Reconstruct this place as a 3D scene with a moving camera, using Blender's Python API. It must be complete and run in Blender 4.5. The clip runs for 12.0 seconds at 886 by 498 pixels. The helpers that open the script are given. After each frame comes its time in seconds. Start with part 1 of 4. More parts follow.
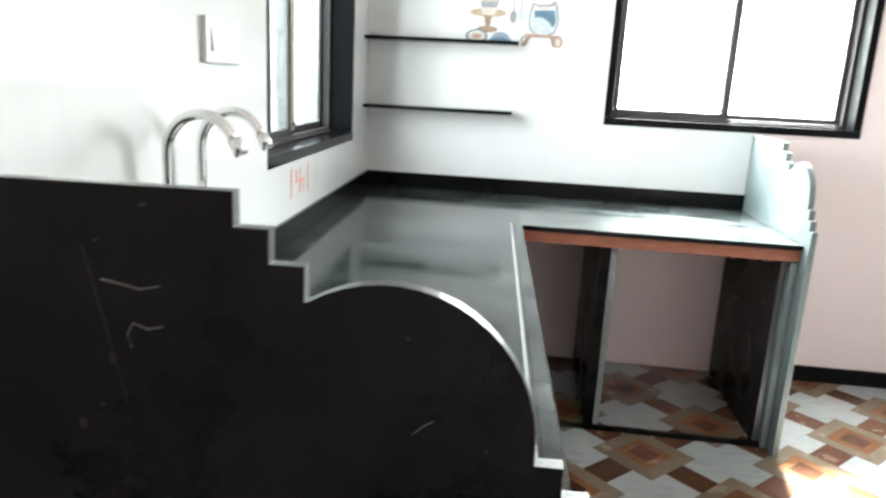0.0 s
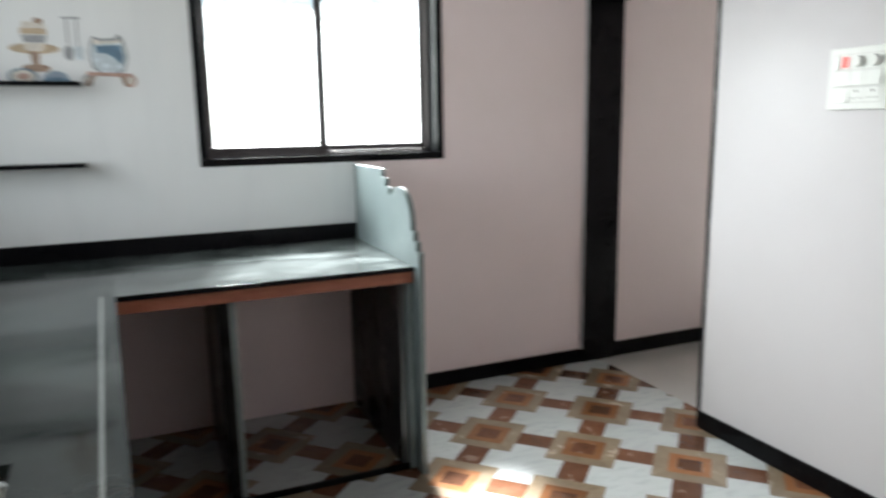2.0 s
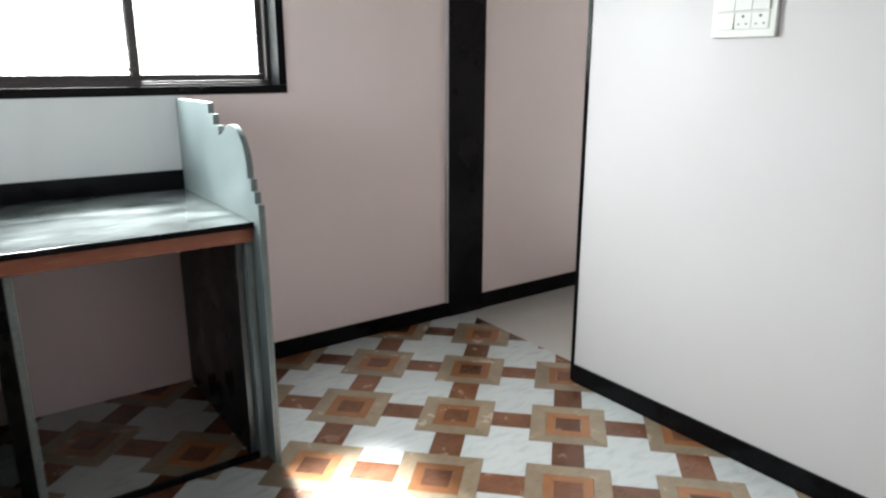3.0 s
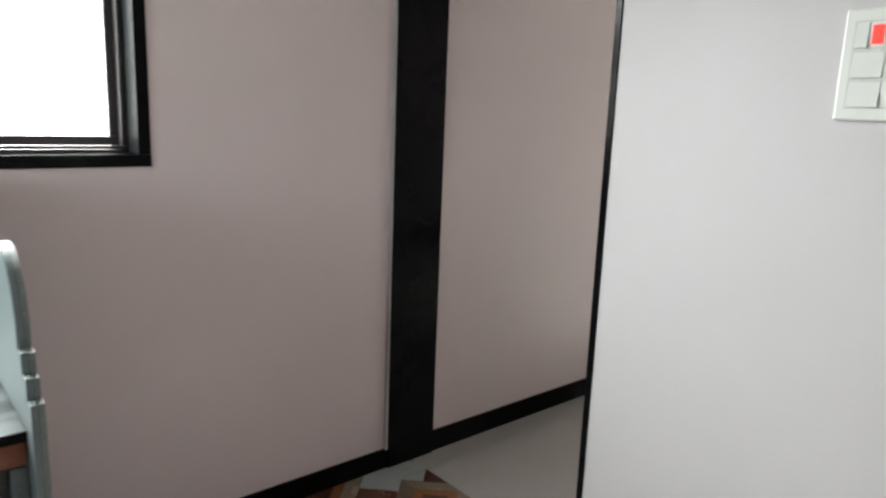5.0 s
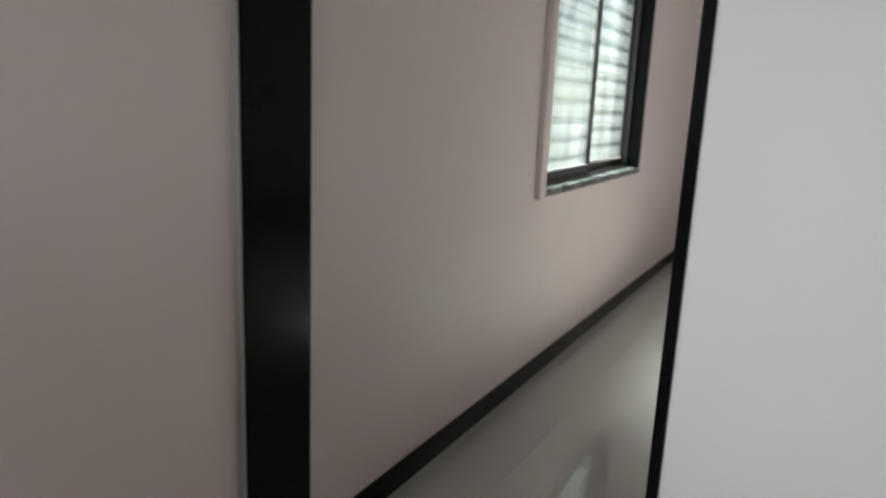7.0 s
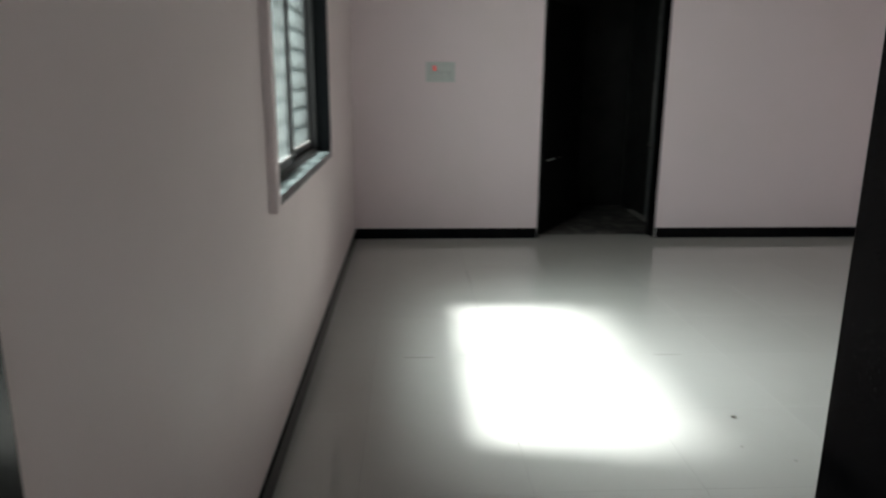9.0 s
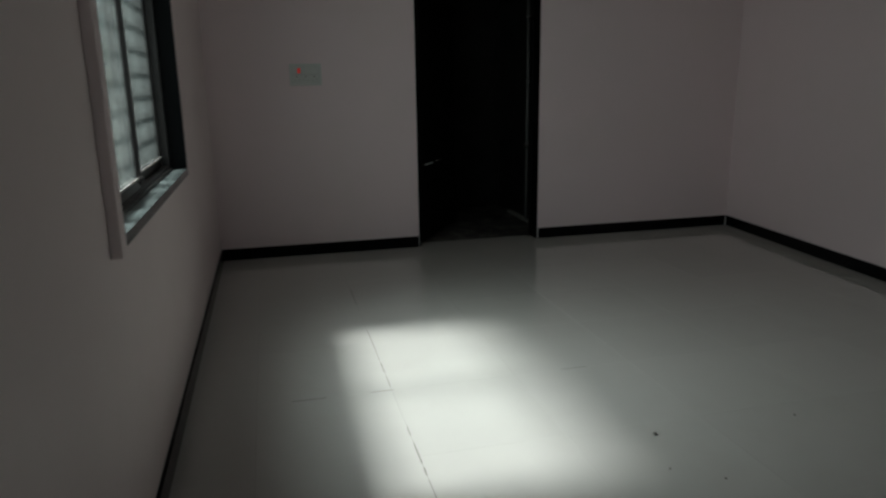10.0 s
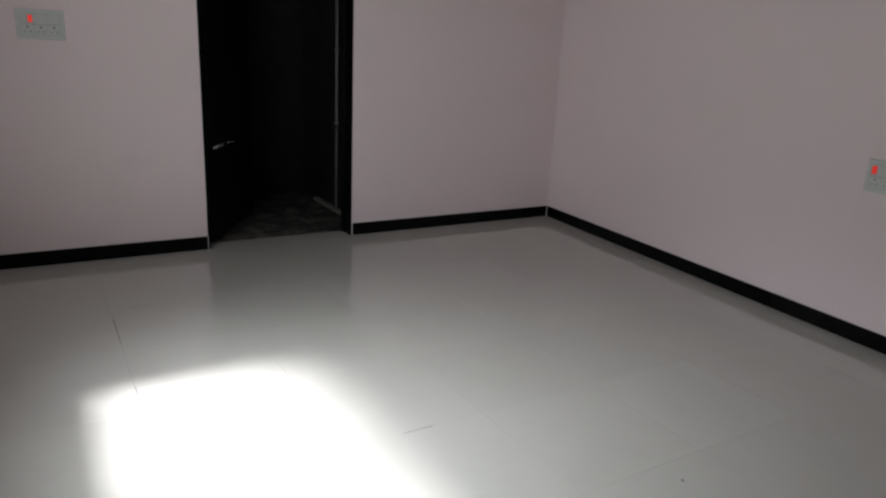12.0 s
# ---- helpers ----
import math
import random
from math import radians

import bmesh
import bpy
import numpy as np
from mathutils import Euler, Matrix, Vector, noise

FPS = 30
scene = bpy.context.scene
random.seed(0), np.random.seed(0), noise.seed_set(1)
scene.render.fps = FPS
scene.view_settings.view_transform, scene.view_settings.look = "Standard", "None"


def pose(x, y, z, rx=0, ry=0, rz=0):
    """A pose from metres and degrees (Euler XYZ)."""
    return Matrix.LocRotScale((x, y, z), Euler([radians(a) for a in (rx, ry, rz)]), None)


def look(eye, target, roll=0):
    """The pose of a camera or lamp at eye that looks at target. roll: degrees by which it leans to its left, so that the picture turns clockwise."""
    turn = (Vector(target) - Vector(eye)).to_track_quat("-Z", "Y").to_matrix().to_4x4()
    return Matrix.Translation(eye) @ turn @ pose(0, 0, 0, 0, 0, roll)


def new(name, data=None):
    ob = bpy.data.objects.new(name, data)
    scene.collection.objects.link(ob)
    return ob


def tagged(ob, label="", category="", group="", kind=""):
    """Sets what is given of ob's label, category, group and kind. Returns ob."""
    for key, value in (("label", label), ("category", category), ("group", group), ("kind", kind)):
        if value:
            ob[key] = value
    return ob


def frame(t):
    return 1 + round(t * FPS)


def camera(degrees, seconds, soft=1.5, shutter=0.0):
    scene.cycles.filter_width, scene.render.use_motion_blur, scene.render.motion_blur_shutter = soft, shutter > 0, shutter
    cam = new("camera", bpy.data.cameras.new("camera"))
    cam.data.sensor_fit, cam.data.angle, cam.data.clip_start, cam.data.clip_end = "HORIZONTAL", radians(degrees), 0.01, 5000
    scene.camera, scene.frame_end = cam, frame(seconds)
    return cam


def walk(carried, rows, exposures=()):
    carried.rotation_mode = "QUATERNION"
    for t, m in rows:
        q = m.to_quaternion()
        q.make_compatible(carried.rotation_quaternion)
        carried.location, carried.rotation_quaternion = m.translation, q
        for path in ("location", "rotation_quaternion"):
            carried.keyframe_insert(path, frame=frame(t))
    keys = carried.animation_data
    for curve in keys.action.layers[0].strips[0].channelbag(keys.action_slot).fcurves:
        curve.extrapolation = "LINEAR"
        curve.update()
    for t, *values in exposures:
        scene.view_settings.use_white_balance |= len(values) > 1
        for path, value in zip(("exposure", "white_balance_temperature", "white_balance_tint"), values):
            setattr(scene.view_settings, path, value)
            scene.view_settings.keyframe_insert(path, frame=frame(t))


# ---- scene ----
cam = camera(65.5, 12.0, soft=2.3, shutter=0.5)
PATH = [
    (0, (0.859, -3.582, 1.41), (0.633, -1.65, 0.947), 3.0),
    (0.5, (0.92, -3.563, 1.413), (0.796, -1.599, 1.059), 1.5),
    (1, (0.967, -3.549, 1.428), (1.011, -1.568, 1.159), 0.1),
    (1.5, (1.008, -3.496, 1.429), (1.376, -1.563, 1.069), -0.5),
    (2, (0.992, -3.362, 1.438), (1.76, -1.55, 1.079), -0.95),
    (2.5, (1.022, -3.212, 1.417), (2.113, -1.61, 0.922), 0.7),
    (3, (1.17, -3.004, 1.371), (2.284, -1.424, 0.859), 0.0),
    (3.5, (1.341, -2.83, 1.392), (2.521, -1.261, 1.013), 2.8),
    (3.7, (1.38, -2.739, 1.397), (2.595, -1.184, 1.068), 3.2),
    (5.3, (1.815, -1.973, 1.445), (3.141, -0.539, 1.016), 1.4),
    (5.5, (1.835, -1.862, 1.42), (3.285, -0.551, 0.994), 0.1),
    (6, (1.865, -1.638, 1.356), (3.399, -0.409, 0.988), -0.8),
    (6.5, (2.037, -1.432, 1.371), (3.572, -0.189, 1.056), -1.5),
    (6.7, (2.089, -1.335, 1.354), (3.706, -0.208, 1.013), 1.0),
    (8.3, (2.626, -0.719, 1.34), (4.503, -0.295, 0.796), -2.4),
    (8.5, (2.695, -0.653, 1.333), (4.602, -0.359, 0.809), -1.8),
    (9, (2.804, -0.48, 1.366), (4.745, -0.576, 0.893), 0.4),
    (9.2, (2.871, -0.453, 1.376), (4.792, -0.664, 0.863), 0.4),
    (9.5, (2.964, -0.436, 1.36), (4.867, -0.705, 0.807), 1.2),
    (9.7, (3.037, -0.44, 1.37), (4.938, -0.804, 0.866), -0.2),
    (10, (3.179, -0.438, 1.376), (5.065, -0.903, 0.903), -0.9),
    (10.5, (3.421, -0.407, 1.4), (5.262, -1.045, 0.949), 0.6),
    (11, (3.634, -0.427, 1.39), (5.339, -1.302, 0.816), 1.5),
    (11.5, (3.81, -0.485, 1.404), (5.45, -1.499, 0.874), 3.6),
    (12, (4.029, -0.633, 1.414), (5.672, -1.629, 0.858), 2.8),
]
EXPOSURES = [
    (0, 4.87, 6400, 5), (0.25, 4.62, 6400, 5), (0.6, 4.42, 6400, 5), (1.0, 3.97, 6400, 6), (1.5, 3.59, 6400, 8), (2.5, 3.49, 6400, 7),
    (3.0, 3.64, 6400, 7), (3.7, 3.59, 6400, 8), (5.3, 3.17, 6550, 7), (5.5, 3.17, 6550, 6), (6.0, 2.97, 6550, 5), (6.5, 2.9, 6550, 4),
    (6.8, 2.85, 6550, 4), (8.3, 2.25, 6220, 1), (9.0, 2.2, 6280, 3), (9.5, 0.95, 6280, 2), (10.0, 0.7, 6280, 1), (10.5, 1.1, 6280, 7),
    (11.0, 1.55, 6360, 12), (11.5, 1.7, 6360, 12), (12, 2.05, 6360, 12)]
walk(cam, [(t, look(eye, target, roll)) for t, eye, target, roll in PATH], EXPOSURES)

# ---- plan ----
WEST_TURN = 3.0                      # the west wall leans this many degrees from square
WEST = pose(0, 0, 0, 0, 0, WEST_TURN)
SOUTH_TURN = -5.0                    # and the room's south wall likewise
CEIL = 2.85
PX0, PX1 = 3.297, 3.550              # partition between kitchen and room
PARTITION_TURN = 0.9                 # and it leans a little as well
GAP_Y = -1.010                       # end of the partition; the passage lies north of it
EX, SY, KY = 8.815, -4.625, -4.75      # east wall, room's south wall, kitchen's south wall
TILE_END = 3.44                     # where the patterned floor stops
DOOR_N, DOOR_S = -1.62, -2.695       # east doorway
SOUTH = pose(EX, SY, 0, 0, 0, SOUTH_TURN)
SKIRT, SKIRT_ROOM = 0.083, 0.092
TOP = 0.876                          # worktop height
HEAD = 2.1
WINDOW_HEAD = 2.135
PARTITION = pose(PX0, -1.010, 0, 0, 0, PARTITION_TURN) @ pose(-PX0, 1.010, 0)

# ---- light ----
SUN_UP = 51.0
SUN_DRIFT = -4.5                     # degrees that the sun's light drifts eastwards
world = bpy.data.worlds.new("daylight")
scene.world = world
world.use_nodes = True
wn = world.node_tree.nodes
sky = wn.new("ShaderNodeTexSky")
sky.sky_type = "NISHITA"
sky.sun_disc = False
sky.sun_elevation = radians(SUN_UP)
sky.sun_rotation = radians(-SUN_DRIFT)
wn["Background"].inputs["Strength"].default_value = 0.09
world.node_tree.links.new(sky.outputs[0], wn["Background"].inputs["Color"])
sun = new("sun", bpy.data.lights.new("sun", "SUN"))
sun.data.energy, sun.data.angle, sun.data.color = 5.0, radians(9), (1.0, 1.0, 0.985)
flat_run = math.cos(radians(SUN_UP))
sun.matrix_world = look((2, 6, 8), (2 + flat_run * math.sin(radians(SUN_DRIFT)), 6 - flat_run * math.cos(radians(SUN_DRIFT)), 8 - math.sin(radians(SUN_UP))))


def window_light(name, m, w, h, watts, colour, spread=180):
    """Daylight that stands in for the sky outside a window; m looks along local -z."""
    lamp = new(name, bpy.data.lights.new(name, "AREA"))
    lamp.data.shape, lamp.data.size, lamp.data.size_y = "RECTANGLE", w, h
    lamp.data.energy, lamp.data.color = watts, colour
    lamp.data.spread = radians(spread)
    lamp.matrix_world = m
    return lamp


window_light("window_light_kitchen", look((1.82, 0.30, 1.72), (2.1, -1, 0.75)), 1.3, 0.95, 9.5, (0.98, 1.0, 0.99), 120)
window_light("window_light_sink", WEST @ look((-0.36, -0.98, 1.64), (1, -0.98, 1.5)), 1.2, 0.95, 2.6, (0.96, 0.98, 1.0))
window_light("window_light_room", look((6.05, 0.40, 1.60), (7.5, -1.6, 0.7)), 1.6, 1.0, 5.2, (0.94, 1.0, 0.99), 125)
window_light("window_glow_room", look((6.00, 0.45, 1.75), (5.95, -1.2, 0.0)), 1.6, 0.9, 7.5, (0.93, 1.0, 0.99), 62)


# ---- materials ----
def material(name, colour, rough=0.5, metal=0.0, spec=0.5, grain=None, stain=None, bump=None, per_piece=0.0, island=False):
    """A surface. grain and stain: (scale, second colour, share); bump: (scale, height)."""
    mat = bpy.data.materials.new(name)
    mat.use_nodes = True
    nt = mat.node_tree
    n, l = nt.nodes, nt.links
    p = n["Principled BSDF"]
    p.inputs["Roughness"].default_value = rough
    p.inputs["Metallic"].default_value = metal
    p.inputs["Specular IOR Level"].default_value = spec
    co = n.new("ShaderNodeTexCoord")
    geo = n.new("ShaderNodeNewGeometry")
    rgb = n.new("ShaderNodeRGB")
    rgb.outputs[0].default_value = (*colour, 1)
    out = rgb.outputs[0]
    for k, layer in enumerate((grain, stain)):
        if not layer:
            continue
        scale, second, share = layer[:3]
        tex = n.new("ShaderNodeTexNoise")
        tex.inputs["Scale"].default_value = scale
        tex.inputs["Detail"].default_value = 6 if k else 3
        tex.inputs["Roughness"].default_value = 0.62
        mp = n.new("ShaderNodeMapping")
        if len(layer) > 3:
            mp.inputs["Scale"].default_value = layer[3]
        l.new(geo.outputs["Position"], mp.inputs["Vector"])
        l.new(mp.outputs[0], tex.inputs["Vector"])
        ramp = n.new("ShaderNodeValToRGB")
        ramp.color_ramp.elements[0].position = (0.50 if k else 0.62) - 0.3 * share
        ramp.color_ramp.elements[1].position = (0.86 if k else 0.72) - 0.12 * share
        ramp.color_ramp.elements[0].color = (0, 0, 0, 1)
        ramp.color_ramp.elements[1].color = (1, 1, 1, 1)
        l.new(tex.outputs["Fac"], ramp.inputs["Fac"])
        mix = n.new("ShaderNodeMix")
        mix.data_type = "RGBA"
        l.new(ramp.outputs["Color"], mix.inputs["Factor"])
        l.new(out, mix.inputs["A"])
        mix.inputs["B"].default_value = (*second, 1)
        out = mix.outputs["Result"]
        if k:
            mr = n.new("ShaderNodeMapRange")
            mr.inputs["To Min"].default_value = rough
            mr.inputs["To Max"].default_value = min(1, rough * 1.6 + 0.08)
            l.new(ramp.outputs["Color"], mr.inputs["Value"])
            l.new(mr.outputs[0], p.inputs["Roughness"])
    if per_piece:
        info = n.new("ShaderNodeObjectInfo")
        mr = n.new("ShaderNodeMapRange")
        mr.inputs["To Min"].default_value = 1 - per_piece
        mr.inputs["To Max"].default_value = 1 + per_piece
        l.new(geo.outputs["Random Per Island"] if island else info.outputs["Random"], mr.inputs["Value"])
        hsv = n.new("ShaderNodeHueSaturation")
        l.new(mr.outputs[0], hsv.inputs["Value"])
        l.new(out, hsv.inputs["Color"])
        out = hsv.outputs[0]
    l.new(out, p.inputs["Base Color"])
    if bump:
        tex = n.new("ShaderNodeTexNoise")
        tex.inputs["Scale"].default_value = bump[0]
        tex.inputs["Detail"].default_value = 4
        l.new(geo.outputs["Position"], tex.inputs["Vector"])
        b = n.new("ShaderNodeBump")
        b.inputs["Strength"].default_value = 1.0
        b.inputs["Distance"].default_value = bump[1]
        l.new(tex.outputs["Fac"], b.inputs["Height"])
        l.new(b.outputs[0], p.inputs["Normal"])
    return mat


PAINT = material("pink_wall_paint", (0.81, 0.705, 0.695), 0.5, grain=(2.2, (0.79, 0.69, 0.675), 0.5), stain=(0.9, (0.79, 0.69, 0.685), 0.4), bump=(60, 0.0006))
PAINT_MAUVE = material("mauve_pink_wall_paint", (0.83, 0.705, 0.715), 0.5, grain=(2.2, (0.81, 0.695, 0.695), 0.5), stain=(0.9, (0.81, 0.70, 0.72), 0.4), bump=(60, 0.0006))
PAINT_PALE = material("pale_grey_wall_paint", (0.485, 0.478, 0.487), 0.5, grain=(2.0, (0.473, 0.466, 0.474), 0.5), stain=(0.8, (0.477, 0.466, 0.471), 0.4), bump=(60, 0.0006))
CEILING = material("ceiling_white", (0.80, 0.79, 0.78), 0.8, grain=(3, (0.76, 0.75, 0.74), 0.4), bump=(50, 0.0006))
WALL_TILE = material("glazed_white_tile", (0.66, 0.675, 0.665), 0.07, spec=0.35, grain=(1.1, (0.63, 0.645, 0.638), 0.4, (4, 4, 0.7)), bump=(2.2, 0.0012))
BLACK_GRANITE = material("black_granite", (0.0025, 0.0025, 0.003), 0.09, spec=0.10, grain=(420, (0.012, 0.012, 0.013), 0.25), stain=(5, (0.006, 0.006, 0.0065), 0.4), bump=(40, 0.0001))
DULL_GRANITE = material("dull_black_granite", (0.0022, 0.0023, 0.0025), 0.24, spec=0.085, grain=(300, (0.008, 0.008, 0.008), 0.2), stain=(3.2, (0.011, 0.011, 0.011), 0.3), bump=(60, 0.0002))
TOP_GRANITE = material("dusty_grey_granite", (0.010, 0.0125, 0.0125), 0.075, spec=0.30, grain=(260, (0.022, 0.026, 0.026), 0.3), stain=(2.4, (0.062, 0.074, 0.072), 0.4, (1.0, 2.2, 1.0)), bump=(5, 0.0002))
DUSTY_TOP = material("dust_covered_granite", (0.014, 0.017, 0.017), 0.09, spec=0.9, grain=(240, (0.03, 0.034, 0.034), 0.3), stain=(3.4, (0.10, 0.115, 0.115), 0.4, (1.0, 2.2, 1.0)), bump=(12, 0.00004))
# Pale blotches in the colour stand in for sky reflected in the sill.
SILL_SKY_BLOTCHED = material("sky_blotched_granite_sill", (0.022, 0.026, 0.026), 0.15, spec=0.6, grain=(200, (0.08, 0.09, 0.09), 0.3), stain=(9, (0.20, 0.235, 0.23), 0.3), bump=(40, 0.0002))
REVEAL = material("honed_dark_granite", (0.003, 0.0034, 0.004), 0.3, spec=0.06, grain=(300, (0.006, 0.0065, 0.007), 0.25), stain=(5, (0.005, 0.0055, 0.006), 0.4), bump=(60, 0.0002))
SIDE_GRANITE = material("grey_green_granite", (0.095, 0.122, 0.125), 0.30, grain=(240, (0.17, 0.20, 0.20), 0.3), stain=(5, (0.20, 0.245, 0.245), 0.5), bump=(40, 0.0002))
CUT_EDGE = material("cut_granite_edge", (0.16, 0.19, 0.185), 0.5, grain=(120, (0.24, 0.27, 0.26), 0.4), bump=(80, 0.0004))
CUT_RIM = material("polished_cut_rim", (0.035, 0.04, 0.04), 0.35, grain=(150, (0.09, 0.10, 0.10), 0.4), bump=(80, 0.0003))
JOINT = material("pale_joint_line", (0.15, 0.165, 0.16), 0.7, grain=(60, (0.13, 0.145, 0.14), 0.4), bump=(120, 0.0004))
TERRACOTTA = material("red_oxide_fascia", (0.26, 0.085, 0.045), 0.5, grain=(14, (0.33, 0.12, 0.065), 0.5, (1, 6, 6)), stain=(5, (0.21, 0.07, 0.04), 0.3), bump=(50, 0.0004))
ALU = material("dark_brown_aluminium", (0.045, 0.040, 0.040), 0.38, metal=0.3, grain=(80, (0.06, 0.055, 0.055), 0.4), bump=(120, 0.0001))
ALU_PALE = material("bronze_aluminium_edge", (0.42, 0.36, 0.24), 0.35, metal=0.5, grain=(60, (0.36, 0.31, 0.21), 0.4))
CHROME = material("chrome", (0.72, 0.72, 0.71), 0.13, metal=1.0, grain=(30, (0.62, 0.62, 0.62), 0.3))
STEEL = material("brushed_steel", (0.76, 0.74, 0.70), 0.25, metal=1.0, grain=(160, (0.52, 0.50, 0.46), 0.4, (1, 12, 1)), bump=(200, 0.0001))
PLASTIC = material("white_switch_plastic", (0.60, 0.625, 0.595), 0.3, grain=(20, (0.58, 0.60, 0.575), 0.4))
PLASTIC_GREY = material("grey_plastic_gap", (0.46, 0.47, 0.45), 0.5, grain=(40, (0.52, 0.52, 0.5), 0.4))
DARK_HOLE = material("socket_hole", (0.10, 0.10, 0.10), 0.6)
FLOOR_CREAM = material("cream_vitrified_tile", (0.46, 0.446, 0.42), 0.022, spec=1.0, grain=(5, (0.452, 0.437, 0.41), 0.5), stain=(1.2, (0.445, 0.43, 0.408), 0.4), bump=(1.2, 0.00008), per_piece=0.02)
GROUT = material("floor_grout", (0.20, 0.19, 0.17), 0.8, grain=(60, (0.26, 0.25, 0.22), 0.4), bump=(90, 0.0005))
TAUPE = material("taupe_wood_print", (0.20, 0.155, 0.108), 0.17, grain=(26, (0.16, 0.12, 0.08), 0.5, (1, 5, 1)), stain=(7, (0.26, 0.205, 0.145), 0.4), per_piece=0.22, island=True)
ORANGE = material("orange_brown_wood_print", (0.20, 0.09, 0.040), 0.17, grain=(30, (0.22, 0.08, 0.028), 0.5, (5, 1, 1)), stain=(8, (0.25, 0.125, 0.06), 0.35), per_piece=0.32)
BROWN = material("dark_brown_wood_print", (0.115, 0.05, 0.027), 0.17, grain=(30, (0.07, 0.03, 0.017), 0.5, (1, 5, 1)), stain=(9, (0.15, 0.07, 0.04), 0.3), per_piece=0.35)
WHITE_PRINT = material("white_marble_print", (0.44, 0.465, 0.46), 0.13, grain=(10, (0.35, 0.375, 0.375), 0.45, (1, 3, 1)), stain=(4, (0.39, 0.41, 0.41), 0.4), per_piece=0.05)
# Near-black colours hold the unlit washroom's shade; the floor's pale stains are dirt.
BATH_TILE = material("shade_dark_bathroom_tile", (0.014, 0.013, 0.013), 0.3, spec=0.3, grain=(7, (0.009, 0.009, 0.008), 0.5), stain=(3, (0.03, 0.028, 0.027), 0.4))
BATH_FLOOR = material("dirty_shade_dark_washroom_floor", (0.008, 0.008, 0.007), 0.5, spec=0.2, grain=(9, (0.014, 0.013, 0.012), 0.6), stain=(7, (0.26, 0.24, 0.225), 0.35))
DOOR_SHADE_DARK = material("shade_dark_flush_door", (0.004, 0.0036, 0.0036), 0.5, spec=0.14, grain=(14, (0.006, 0.0055, 0.005), 0.5, (8, 8, 1)), bump=(60, 0.0003))
CHALK = material("chalk_scratch", (0.10, 0.10, 0.098), 0.8, grain=(200, (0.10, 0.10, 0.10), 0.4))
CHALK_FAINT = material("rubbed_chalk", (0.022, 0.022, 0.022), 0.8, grain=(60, (0.006, 0.006, 0.006), 0.6))
EARTH = material("dry_earth", (0.27, 0.25, 0.21), 0.9, grain=(6, (0.21, 0.19, 0.16), 0.5), stain=(0.6, (0.24, 0.23, 0.18), 0.4), bump=(8, 0.01))
OUTSIDE_PLASTER = material("grey_outside_plaster", (0.42, 0.41, 0.39), 0.85, grain=(9, (0.36, 0.35, 0.33), 0.4), bump=(40, 0.002))
PIPE_GREY = material("grey_pipe", (0.16, 0.16, 0.155), 0.35, grain=(30, (0.12, 0.12, 0.12), 0.4))
FILLER_AND_GLINT = material("white_filler_and_glint", (0.72, 0.70, 0.67), 0.8, grain=(90, (0.62, 0.60, 0.57), 0.4), bump=(120, 0.0004))
DIRT = material("joint_dirt", (0.075, 0.066, 0.055), 0.9, grain=(120, (0.15, 0.135, 0.115), 0.5), bump=(200, 0.0004))
RED_MARK = material("faded_red_mark", (0.66, 0.20, 0.16), 0.6, grain=(90, (0.70, 0.38, 0.34), 0.4))


def glowing(name, colour, strength):
    mat = material(name, colour, 0.3)
    p = mat.node_tree.nodes["Principled BSDF"]
    p.inputs["Emission Color"].default_value = (*colour, 1)
    p.inputs["Emission Strength"].default_value = strength
    return mat


NEON = glowing("red_neon_indicator", (0.5, 0.02, 0.012), 0.2)


